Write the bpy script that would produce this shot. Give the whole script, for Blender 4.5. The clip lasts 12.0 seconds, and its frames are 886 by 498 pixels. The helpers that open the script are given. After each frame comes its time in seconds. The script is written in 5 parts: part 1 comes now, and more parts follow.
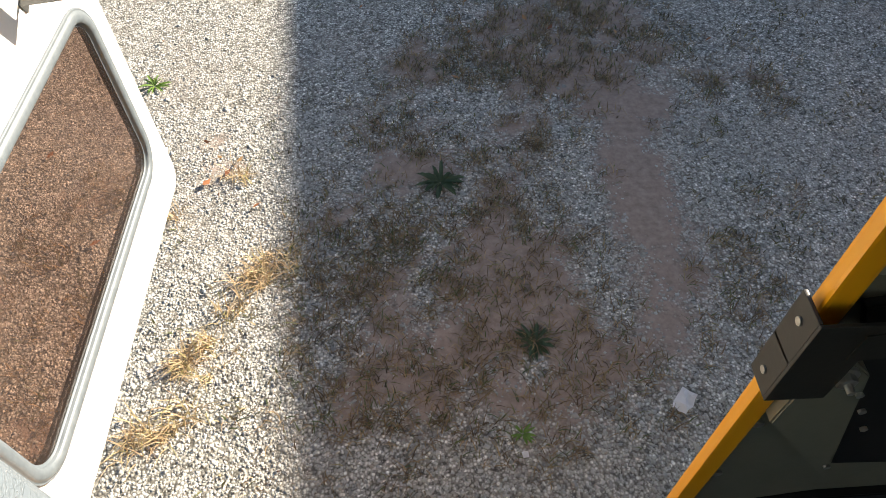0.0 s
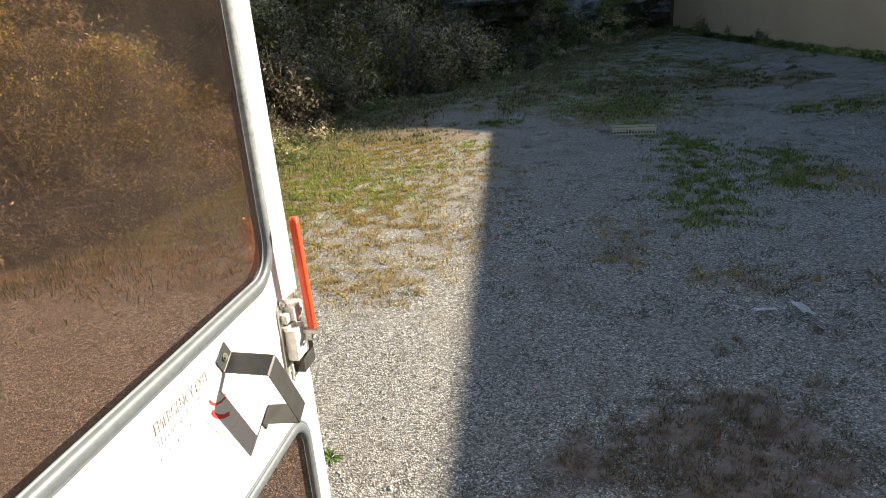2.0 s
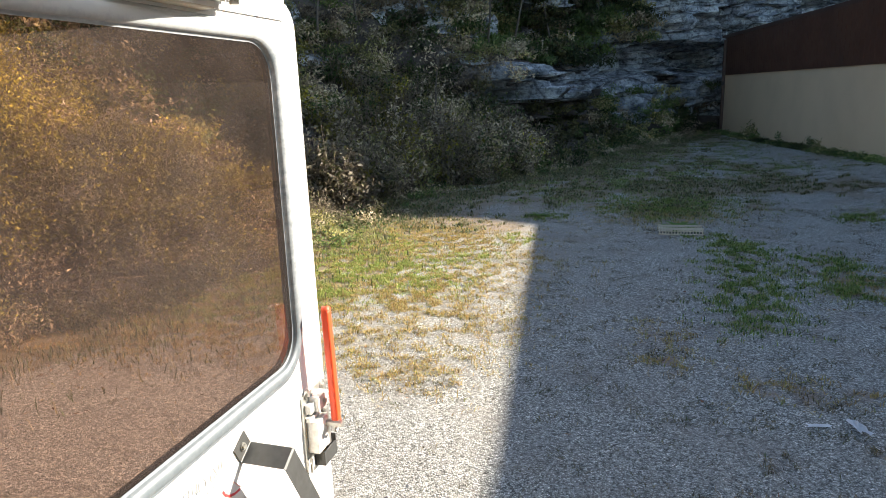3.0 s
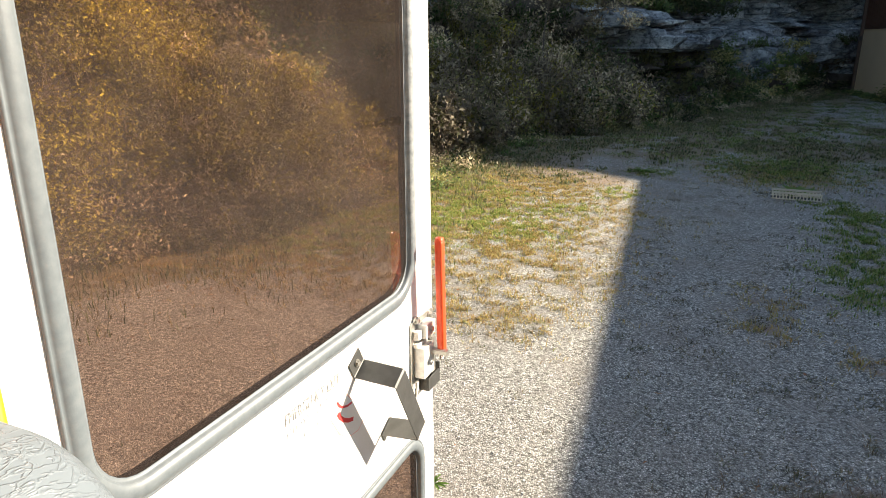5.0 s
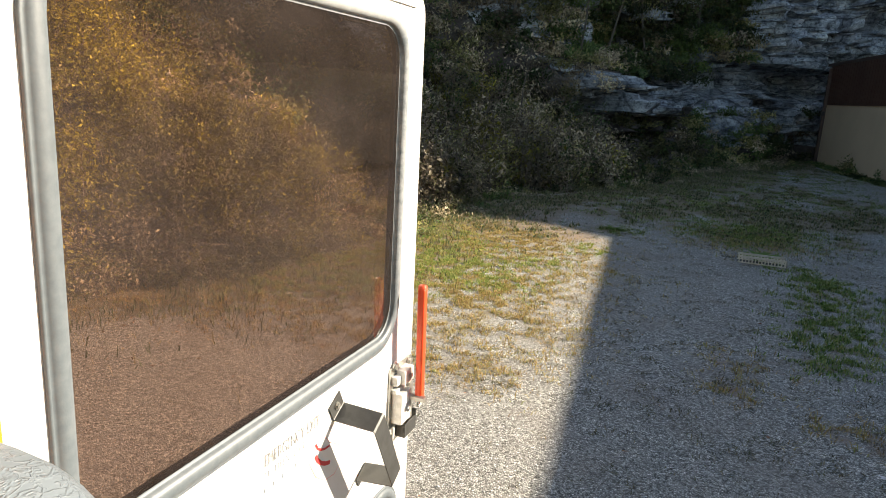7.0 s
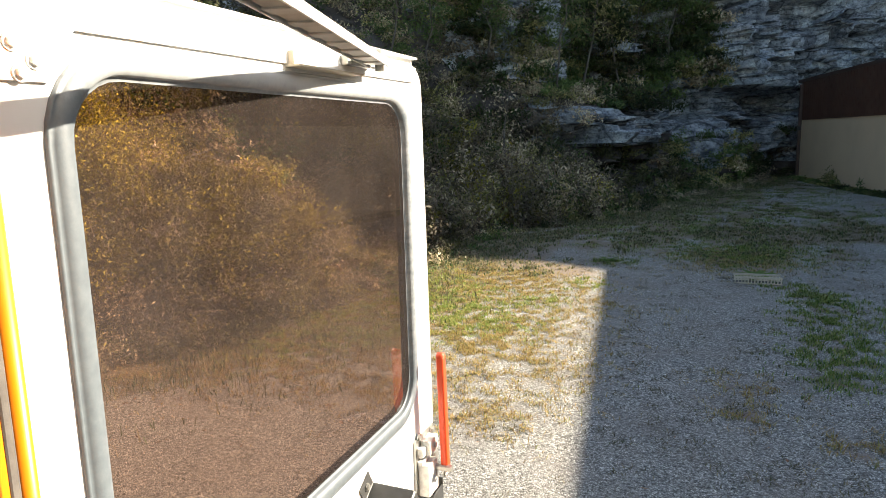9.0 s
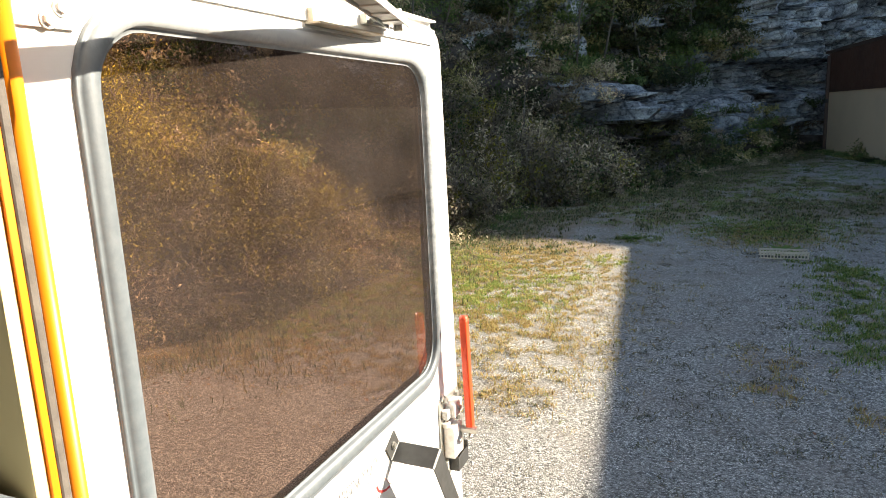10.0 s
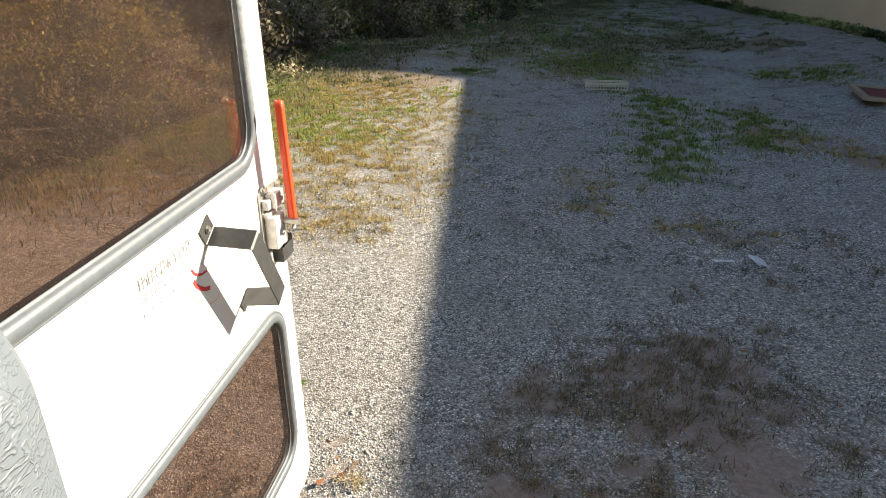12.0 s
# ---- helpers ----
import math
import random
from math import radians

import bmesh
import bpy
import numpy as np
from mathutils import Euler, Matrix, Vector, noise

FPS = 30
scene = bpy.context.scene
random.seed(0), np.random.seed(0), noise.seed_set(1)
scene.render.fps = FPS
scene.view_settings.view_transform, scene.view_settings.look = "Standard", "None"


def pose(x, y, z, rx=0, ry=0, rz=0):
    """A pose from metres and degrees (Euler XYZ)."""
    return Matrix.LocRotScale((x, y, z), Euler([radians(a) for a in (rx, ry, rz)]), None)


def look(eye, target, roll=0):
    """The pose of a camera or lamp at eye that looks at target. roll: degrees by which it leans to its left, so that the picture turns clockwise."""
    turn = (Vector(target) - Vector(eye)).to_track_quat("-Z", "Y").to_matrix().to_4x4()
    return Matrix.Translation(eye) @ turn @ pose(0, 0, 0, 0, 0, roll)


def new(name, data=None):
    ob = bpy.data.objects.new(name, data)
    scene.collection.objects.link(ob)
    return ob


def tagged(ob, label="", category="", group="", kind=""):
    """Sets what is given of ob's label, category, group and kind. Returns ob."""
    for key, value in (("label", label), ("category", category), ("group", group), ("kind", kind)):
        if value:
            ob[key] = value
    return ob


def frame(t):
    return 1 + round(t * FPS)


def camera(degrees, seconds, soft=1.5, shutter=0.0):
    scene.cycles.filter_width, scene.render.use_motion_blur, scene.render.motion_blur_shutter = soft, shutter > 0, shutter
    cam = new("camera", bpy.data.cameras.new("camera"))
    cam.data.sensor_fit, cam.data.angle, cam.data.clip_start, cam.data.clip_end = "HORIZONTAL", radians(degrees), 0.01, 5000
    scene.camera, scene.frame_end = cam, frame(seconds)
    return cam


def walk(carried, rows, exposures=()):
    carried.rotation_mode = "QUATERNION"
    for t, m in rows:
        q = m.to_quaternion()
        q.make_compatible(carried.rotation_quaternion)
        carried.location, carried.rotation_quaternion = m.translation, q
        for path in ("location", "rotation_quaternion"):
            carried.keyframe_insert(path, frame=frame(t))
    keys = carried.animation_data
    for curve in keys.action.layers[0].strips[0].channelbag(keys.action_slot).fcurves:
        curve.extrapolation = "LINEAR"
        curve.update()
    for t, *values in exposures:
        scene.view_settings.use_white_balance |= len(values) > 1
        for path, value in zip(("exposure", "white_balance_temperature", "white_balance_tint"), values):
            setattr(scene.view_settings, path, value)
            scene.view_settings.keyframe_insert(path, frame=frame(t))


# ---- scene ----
cam = camera(66.1, 12.0, soft=0.9)
PATH = [
    (0, (-0.0479, 0.0885, 2.0724), (-0.0097, 1.3325, 0.5069), -1.05),
    (0.5, (-0.0817, 0.0964, 2.0829), (-0.2571, 1.3660, 0.5476), -2.79),
    (0.9, (-0.0760, 0.0700, 2.1150), (-0.3350, 1.4840, 0.7320), -3.86),
    (1, (-0.0813, 0.0742, 2.1130), (-0.3682, 1.5239, 0.7654), -5.06),
    (1.5, (-0.0986, 0.0627, 2.1717), (-0.5335, 1.7602, 1.2077), -5.06),
    (2, (-0.0754, 0.0669, 2.2151), (-0.4678, 1.8991, 1.5155), -4.22),
    (2.5, (-0.0574, 0.0793, 2.2251), (-0.4228, 1.9639, 1.6641), -3.77),
    (3, (-0.0607, 0.0843, 2.2279), (-0.5776, 1.9637, 1.7799), -1.93),
    (3.5, (-0.0464, 0.0730, 2.2240), (-0.7141, 1.9043, 1.7759), -2.32),
    (3.7, (-0.0469, 0.0711, 2.2077), (-0.7127, 1.8958, 1.7310), -0.87),
    (5.3, (-0.1040, 0.0615, 2.2046), (-0.8902, 1.7995, 1.6064), 0.56),
    (5.5, (-0.1050, 0.0575, 2.2016), (-0.8942, 1.7995, 1.6164), 1.56),
    (6, (-0.0993, 0.0269, 2.2058), (-0.9298, 1.7930, 1.7684), -1.81),
    (6.5, (-0.1006, 0.0160, 2.2147), (-0.8812, 1.8018, 1.7657), 2.34),
    (6.7, (-0.1016, 0.0250, 2.2137), (-0.8220, 1.8370, 1.7650), 3.94),
    (8.3, (-0.1402, 0.0312, 2.2381), (-0.8001, 1.8609, 1.7726), -0.96),
    (8.5, (-0.1402, 0.0206, 2.2534), (-0.8506, 1.8576, 1.9057), -1.24),
    (9, (-0.1414, 0.0189, 2.2565), (-0.8338, 1.8668, 1.9314), -1.52),
    (9.5, (-0.1511, 0.0176, 2.2405), (-0.8680, 1.8475, 1.8696), -3.09),
    (10, (-0.1398, 0.0088, 2.2235), (-0.8889, 1.8250, 1.8490), -2.74),
    (10.5, (-0.1441, 0.0157, 2.2167), (-0.8429, 1.8511, 1.8383), -1.49),
    (11, (-0.1350, 0.0154, 2.1913), (-0.7809, 1.8666, 1.7965), 1.27),
    (11.5, (-0.1206, 0.0274, 2.1601), (-0.6321, 1.8761, 1.5939), -2.48),
    (12, (-0.1055, 0.0112, 2.1189), (-0.3876, 1.8095, 1.2903), -0.22),
]
EXPOSURES = [(0, 1.83, 6500, 10), (0.5, 1.75, 6450, 10), (0.9, 0.95, 6650, 10), (1.2, 0.3, 6700, 10), (1.5, 0.22, 6700, 10), (1.8, 1.0, 6650, 10), (2.1, 1.48, 6600, 10),
             (2.5, 1.88, 6350, 10), (3.0, 1.93, 6250, 10), (3.5, 2.1, 6350, 10), (5.5, 1.6, 6750, 10), (6.5, 1.53, 6750, 10), (8.5, 1.85, 6650, 10), (9.5, 1.9, 6650, 10), (11, 1.97, 6650, 10),
             (11.5, 2.15, 6550, 10), (12, 1.55, 6650, 10)]
walk(cam, [(t, look(eye, target, roll)) for t, eye, target, roll in PATH], EXPOSURES)

# ---------------------------------------------------------------- light
SUN_EL, SUN_AZ = radians(24.5), radians(32.0)  # azimuth from +x towards +y
world = bpy.data.worlds.new("sky")
scene.world = world
world.use_nodes = True
wn = world.node_tree.nodes
sky = wn.new("ShaderNodeTexSky")
sky.sky_type = "NISHITA"
sky.sun_disc = False
sky.sun_elevation = SUN_EL
sky.sun_rotation = radians(90.0) - SUN_AZ
wn["Background"].inputs[1].default_value = 0.066
world.node_tree.links.new(sky.outputs[0], wn["Background"].inputs[0])
sun_data = bpy.data.lights.new("sun", "SUN")
sun_data.energy, sun_data.angle, sun_data.color = 5.0, radians(0.53), (1.0, 0.875, 0.715)
sun = new("sun", sun_data)
to_sun = Vector((math.cos(SUN_EL) * math.cos(SUN_AZ), math.cos(SUN_EL) * math.sin(SUN_AZ), math.sin(SUN_EL)))
sun.matrix_world = look(tuple(to_sun * 60), (0, 0, 0))

# ---------------------------------------------------------------- materials


def nodes_of(name):
    m = bpy.data.materials.new(name)
    m.use_nodes = True
    nt = m.node_tree
    return m, nt, nt.nodes["Principled BSDF"]


def N(nt, kind, **vals):
    n = nt.nodes.new("ShaderNode" + kind)
    for k, v in vals.items():
        if k in n.inputs:
            n.inputs[k].default_value = v
    return n


def coords(nt, scale=1.0):
    """Object-space coordinates, in metres."""
    tc = nt.nodes.new("ShaderNodeTexCoord")
    return tc.outputs["Object"]


def noise_tex(nt, vec, scale, detail=4.0, rough=0.55):
    n = N(nt, "TexNoise", Scale=scale, Detail=detail, Roughness=rough)
    nt.links.new(vec, n.inputs["Vector"])
    return n.outputs["Fac"]


def ramp(nt, fac, stops):
    r = nt.nodes.new("ShaderNodeValToRGB")
    e = r.color_ramp.elements
    while len(e) < len(stops):
        e.new(0.5)
    for el, (p, c) in zip(e, stops):
        el.position = p
        el.color = (*c, 1) if len(c) == 3 else c
    nt.links.new(fac, r.inputs[0])
    return r.outputs[0]


def mix(nt, fac, a, b, mode="MIX"):
    n = nt.nodes.new("ShaderNodeMix")
    n.data_type, n.blend_type = "RGBA", mode
    for sock, v in ((n.inputs[0], fac), (n.inputs[6], a), (n.inputs[7], b)):
        if hasattr(v, "is_output"):
            nt.links.new(v, sock)
        else:
            sock.default_value = v if isinstance(v, float) else (*v, 1)
    return n.outputs[2]


def math_node(nt, op, a, b=0.5):
    n = nt.nodes.new("ShaderNodeMath")
    n.operation = op
    for sock, v in ((n.inputs[0], a), (n.inputs[1], b)):
        if hasattr(v, "is_output"):
            nt.links.new(v, sock)
        else:
            sock.default_value = v
    return n.outputs[0]


def bump(nt, bsdf, height, strength=0.3, dist=0.01):
    b = N(nt, "Bump", Strength=strength, Distance=dist)
    nt.links.new(height, b.inputs["Height"])
    nt.links.new(b.outputs[0], bsdf.inputs["Normal"])


def surface(name, colour, dark, rough=0.6, metal=0.0, grain=60.0, stain=4.0, relief=0.1, dist=0.002, amount=0.5):
    """A worn surface: two colours mixed by stains and grain, with fine relief."""
    m, nt, b = nodes_of(name)
    v = coords(nt)
    s = noise_tex(nt, v, stain, 5.0)
    g = noise_tex(nt, v, grain, 3.0)
    f = math_node(nt, "MULTIPLY", ramp(nt, s, [(0.42, (0, 0, 0)), (0.72, (1, 1, 1))]), amount)
    c = mix(nt, f, colour, dark)
    c2 = mix(nt, math_node(nt, "MULTIPLY", g, 0.25), c, dark)
    nt.links.new(c2, b.inputs["Base Color"])
    r = math_node(nt, "ADD", math_node(nt, "MULTIPLY", s, 0.25), rough - 0.12)
    nt.links.new(r, b.inputs["Roughness"])
    b.inputs["Metallic"].default_value = metal
    bump(nt, b, g, relief, dist)
    return m


M = {}
# bus yellow paled in the colour, as direct sun burns it out
M["jamb"] = surface("jamb_yellow_glare", (0.80, 0.66, 0.36), (0.70, 0.52, 0.22), 0.4, 0, 120, 8, 0.06, 0.001, 0.4)
M["white"] = surface("white_paint", (0.82, 0.82, 0.80), (0.66, 0.65, 0.60), 0.35, 0, 90, 5, 0.05, 0.001, 0.35)
M["yellow"] = surface("bus_yellow", (0.90, 0.40, 0.008), (0.76, 0.30, 0.006), 0.35, 0, 120, 8, 0.06, 0.001, 0.4)
# bus yellow deepened to orange, standing in for its look in grazing sun
M["hinge"] = surface("hinge_yellow_grazed", (0.82, 0.235, 0.004), (0.66, 0.17, 0.003), 0.4, 0, 120, 8, 0.06, 0.001, 0.4)
M["black"] = surface("black_panel", (0.020, 0.019, 0.016), (0.045, 0.042, 0.035), 0.5, 0, 160, 6, 0.15, 0.001)
M["panel"] = surface("olive_black_panel", (0.17, 0.163, 0.118), (0.10, 0.096, 0.072), 0.5, 0, 160, 6, 0.15, 0.001)


def weathered_rubber():
    """Grey rubber, sun-bleached to chalky white in ragged runs along its top."""
    m, nt, b = nodes_of("grey_rubber")
    v = coords(nt)
    s = noise_tex(nt, v, 70.0, 6.0, 0.65)
    g = noise_tex(nt, v, 180.0, 3.0)
    c = ramp(nt, s, [(0.3, (0.10, 0.12, 0.135)), (0.5, (0.118, 0.14, 0.155)), (0.7, (0.14, 0.162, 0.176))])
    xyz = nt.nodes.new("ShaderNodeSeparateXYZ")
    nt.links.new(v, xyz.inputs[0])
    z = math_node(nt, "ADD", xyz.outputs[2], math_node(nt, "MULTIPLY", math_node(nt, "SUBTRACT", s, 0.5), 0.03))
    f = N(nt, "MapRange")
    f.inputs["From Min"].default_value, f.inputs["From Max"].default_value = 2.295, 2.325
    nt.links.new(z, f.inputs["Value"])
    fy = N(nt, "MapRange")
    fy.inputs["From Min"].default_value, fy.inputs["From Max"].default_value = 1.106, 1.13
    fy.inputs["To Max"].default_value = 0.75
    nt.links.new(math_node(nt, "ADD", xyz.outputs[1], math_node(nt, "MULTIPLY", math_node(nt, "SUBTRACT", s, 0.5), 0.05)), fy.inputs["Value"])
    hi = N(nt, "MapRange")
    hi.inputs["From Min"].default_value, hi.inputs["From Max"].default_value = 1.80, 1.95
    nt.links.new(xyz.outputs[2], hi.inputs["Value"])
    bleach = math_node(nt, "MAXIMUM", f.outputs[0], math_node(nt, "MULTIPLY", fy.outputs[0], hi.outputs[0]))
    c = mix(nt, bleach, c, (0.33, 0.345, 0.35))
    nt.links.new(c, b.inputs["Base Color"])
    b.inputs["Roughness"].default_value = 0.45
    bump(nt, b, g, 0.15, 0.001)
    return m


M["rubber"] = weathered_rubber()
M["seal"] = surface("door_seal", (0.08, 0.07, 0.06), (0.20, 0.18, 0.155), 0.8, 0, 300, 45, 0.3, 0.001)
# near-black rubber, also used as painted shade in gaps and hollows
M["dark_rubber_and_shade"] = surface("dark_rubber_and_shade", (0.006, 0.0055, 0.0055), (0.014, 0.013, 0.012), 0.55, 0, 200, 10, 0.1, 0.001)
M["steel"] = surface("galvanised_steel", (0.50, 0.50, 0.47), (0.30, 0.29, 0.26), 0.42, 0.85, 180, 25, 0.1, 0.001, 0.7)
M["bracket"] = surface("dull_bracket_steel", (0.105, 0.108, 0.106), (0.06, 0.061, 0.058), 0.45, 0.5, 220, 30, 0.12, 0.001, 0.7)
M["red"] = surface("red_vinyl", (0.72, 0.075, 0.02), (0.5, 0.05, 0.02), 0.45, 0, 200, 20, 0.08, 0.001)
M["red_ink"] = surface("red_print", (0.60, 0.05, 0.05), (0.45, 0.05, 0.05), 0.5)
# outline red paled in the colour, as strong sun washes it out
M["glare_red"] = surface("glare_red_print", (0.80, 0.42, 0.38), (0.82, 0.6, 0.57), 0.5)
M["ink"] = surface("black_print", (0.16, 0.165, 0.17), (0.62, 0.63, 0.64), 0.5, 0, 260, 130, 0.1, 0.001, 0.9)
M["beige"] = surface("beige_block_wall", (0.76, 0.57, 0.37), (0.62, 0.46, 0.30), 0.85, 0, 30, 0.6, 0.2, 0.004)
M["brown"] = surface("brown_metal_siding", (0.115, 0.048, 0.028), (0.075, 0.035, 0.022), 0.5, 0.1, 20, 1.0, 0.05, 0.002)
M["roof"] = surface("roof_metal", (0.10, 0.06, 0.045), (0.06, 0.04, 0.03), 0.55, 0.2, 20, 1.0, 0.05, 0.002)
M["cream"] = surface("cream_paint", (0.62, 0.56, 0.44), (0.38, 0.31, 0.21), 0.5, 0, 150, 25, 0.12, 0.001, 0.7)
M["chipped"] = surface("chipped_white_paint", (0.76, 0.76, 0.73), (0.33, 0.33, 0.31), 0.5, 0.1, 90, 40, 0.2, 0.001, 0.9)
M["paper"] = surface("white_litter", (0.90, 0.90, 0.91), (0.78, 0.78, 0.78), 0.6, 0, 80, 30, 0.1, 0.001)
M["tan"] = surface("tan_plastic", (0.62, 0.56, 0.44), (0.42, 0.36, 0.26), 0.6, 0, 60, 10, 0.1, 0.001)
M["dark_red"] = surface("dark_red_board", (0.16, 0.02, 0.02), (0.09, 0.02, 0.02), 0.6, 0, 40, 6, 0.1, 0.001)
M["wood_frame"] = surface("weathered_wood_frame", (0.34, 0.27, 0.19), (0.22, 0.18, 0.13), 0.75, 0, 60, 8, 0.2, 0.002)
M["pale_ink"] = surface("faded_print", (0.36, 0.41, 0.48), (0.5, 0.53, 0.58), 0.5)
M["interior"] = surface("interior_panel", (0.30, 0.29, 0.27), (0.2, 0.19, 0.18), 0.6, 0, 60, 3, 0.1, 0.001)


def vinyl():
    """Padded vinyl with short irregular creases."""
    m, nt, b = nodes_of("grey_vinyl")
    v = coords(nt)
    n1 = noise_tex(nt, v, 14.0, 3.0, 0.5)
    crease = None
    for k, (sx, sz) in enumerate(((46.0, 118.0), (128.0, 54.0))):
        mp = nt.nodes.new("ShaderNodeMapping")
        mp.inputs["Scale"].default_value = (sx, 30.0, sz)
        mp.inputs["Location"].default_value = (k * 3.1, 0.4, 1.7 * k)
        nt.links.new(v, mp.inputs[0])
        n = noise_tex(nt, mp.outputs[0], 1.0, 2.5, 0.6)
        r = ramp(nt, n, [(0.465, (0, 0, 0)), (0.5, (1, 1, 1)), (0.535, (0, 0, 0))])
        crease = r if crease is None else math_node(nt, "MAXIMUM", crease, r)
    c = mix(nt, n1, (0.125, 0.155, 0.18), (0.16, 0.19, 0.215))
    nt.links.new(c, b.inputs["Base Color"])
    b.inputs["Roughness"].default_value = 0.5
    h = math_node(nt, "ADD", math_node(nt, "MULTIPLY", crease, math_node(nt, "MULTIPLY", n1, 1.2)), math_node(nt, "MULTIPLY", n1, 1.5))
    bump(nt, b, h, 0.85, 0.0012)
    return m


M["vinyl"] = vinyl()


def tinted_glass():
    """Brown tinted pane: coloured transmission, a mirror sheen and a thin film of dust."""
    m, nt, b = nodes_of("tinted_glass")
    out = nt.nodes["Material Output"]
    nt.nodes.remove(b)
    tr = N(nt, "BsdfTransparent")
    tr.inputs[0].default_value = (0.635, 0.525, 0.465, 1)
    gl = N(nt, "BsdfGlossy", Roughness=0.02)
    gl.inputs[0].default_value = (1, 1, 1, 1)
    df = N(nt, "BsdfDiffuse")
    df.inputs[0].default_value = (0.40, 0.35, 0.32, 1)
    v = coords(nt)
    dust = ramp(nt, noise_tex(nt, v, 3.0, 6.0, 0.65), [(0.34, (0.018, 0.018, 0.018)), (0.72, (0.062, 0.062, 0.062))])
    lw = N(nt, "LayerWeight", Blend=0.5)
    fr = math_node(nt, "ADD", math_node(nt, "MULTIPLY", math_node(nt, "POWER", lw.outputs["Facing"], 4.0), 0.6), 0.035)
    a = nt.nodes.new("ShaderNodeMixShader")
    nt.links.new(dust, a.inputs[0])
    nt.links.new(tr.outputs[0], a.inputs[1])
    nt.links.new(df.outputs[0], a.inputs[2])
    g = nt.nodes.new("ShaderNodeMixShader")
    nt.links.new(fr, g.inputs[0])
    nt.links.new(a.outputs[0], g.inputs[1])
    nt.links.new(gl.outputs[0], g.inputs[2])
    nt.links.new(g.outputs[0], out.inputs[0])
    return m


M["glass"] = tinted_glass()


def attribute(nt, name):
    n = nt.nodes.new("ShaderNodeAttribute")
    n.attribute_name = name
    return n.outputs["Fac"]


STONE = [(0.05, (0.22, 0.216, 0.196)), (0.3, (0.31, 0.306, 0.28)), (0.7, (0.40, 0.398, 0.365)), (0.95, (0.52, 0.517, 0.478))]


def gravel_mat():
    m, nt, b = nodes_of("gravel_ground")
    v = coords(nt)
    vo = N(nt, "TexVoronoi", Scale=92.0)
    nt.links.new(v, vo.inputs["Vector"])
    sep = nt.nodes.new("ShaderNodeSeparateColor")
    nt.links.new(vo.outputs["Color"], sep.inputs[0])
    stone = ramp(nt, sep.outputs[0], [(0.05, (0.16, 0.16, 0.145)), (0.3, (0.355, 0.355, 0.323)), (0.7, (0.56, 0.562, 0.515)), (0.95, (0.78, 0.78, 0.725))])
    # shade between the stones is painted in as darker cell rims
    dark = ramp(nt, vo.outputs["Distance"], [(0.3, (1.08, 1.08, 1.08)), (0.6, (0.44, 0.425, 0.40))])
    stone = mix(nt, 1.0, stone, dark, "MULTIPLY")
    broad = noise_tex(nt, v, 1.3, 6.0, 0.6)
    stone = mix(nt, ramp(nt, broad, [(0.46, (0, 0, 0)), (0.66, (0.5, 0.5, 0.5))]), stone, (0.25, 0.222, 0.19))
    clump = noise_tex(nt, v, 30.0, 2.0, 0.6)
    stone = mix(nt, 1.0, stone, ramp(nt, clump, [(0.38, (0.68, 0.675, 0.665)), (0.6, (1.2, 1.2, 1.2))]), "MULTIPLY")
    grit = noise_tex(nt, v, 11.0, 4.0, 0.7)
    stone = mix(nt, ramp(nt, grit, [(0.56, (0, 0, 0)), (0.68, (0.5, 0.5, 0.5))]), stone, (0.13, 0.118, 0.10))
    fine = noise_tex(nt, v, 28.0, 6.0, 0.65)
    mid = noise_tex(nt, v, 5.0, 5.0, 0.6)
    dirt = ramp(nt, fine, [(0.25, (0.17, 0.13, 0.104)), (0.5, (0.26, 0.206, 0.17)), (0.75, (0.34, 0.28, 0.235))])
    lit = ramp(nt, fine, [(0.3, (0.10, 0.076, 0.045)), (0.5, (0.20, 0.162, 0.092)), (0.7, (0.33, 0.285, 0.18))])
    dirt = mix(nt, attribute(nt, "litter"), dirt, lit)
    f = math_node(nt, "ADD", attribute(nt, "dirt"), math_node(nt, "MULTIPLY", math_node(nt, "SUBTRACT", mid, 0.5), 0.9))
    f = math_node(nt, "ADD", f, math_node(nt, "MULTIPLY", math_node(nt, "SUBTRACT", fine, 0.5), 1.3))
    f = ramp(nt, f, [(0.16, (0, 0, 0)), (0.6, (1, 1, 1))])
    c = mix(nt, f, stone, dirt)
    nt.links.new(c, b.inputs["Base Color"])
    b.inputs["Roughness"].default_value = 0.92
    h1 = math_node(nt, "MULTIPLY", vo.outputs["Distance"], -1.0)
    inv = math_node(nt, "SUBTRACT", 1.0, f)
    h = math_node(nt, "ADD", math_node(nt, "MULTIPLY", h1, inv), math_node(nt, "MULTIPLY", math_node(nt, "MULTIPLY", fine, 0.5), f))
    bump(nt, b, h, 1.0, 0.0038)
    return m


def stone_mat():
    m, nt, b = nodes_of("crushed_stone")
    gi = nt.nodes.new("ShaderNodeNewGeometry")
    c = ramp(nt, gi.outputs["Random Per Island"], STONE)
    n1 = noise_tex(nt, coords(nt), 160.0, 3.0)
    c = mix(nt, math_node(nt, "MULTIPLY", n1, 0.4), c, (0.25, 0.238, 0.22))
    nt.links.new(c, b.inputs["Base Color"])
    b.inputs["Roughness"].default_value = 0.88
    bump(nt, b, n1, 0.3, 0.002)
    return m


M["stone"] = stone_mat()
M["gravel"] = gravel_mat()


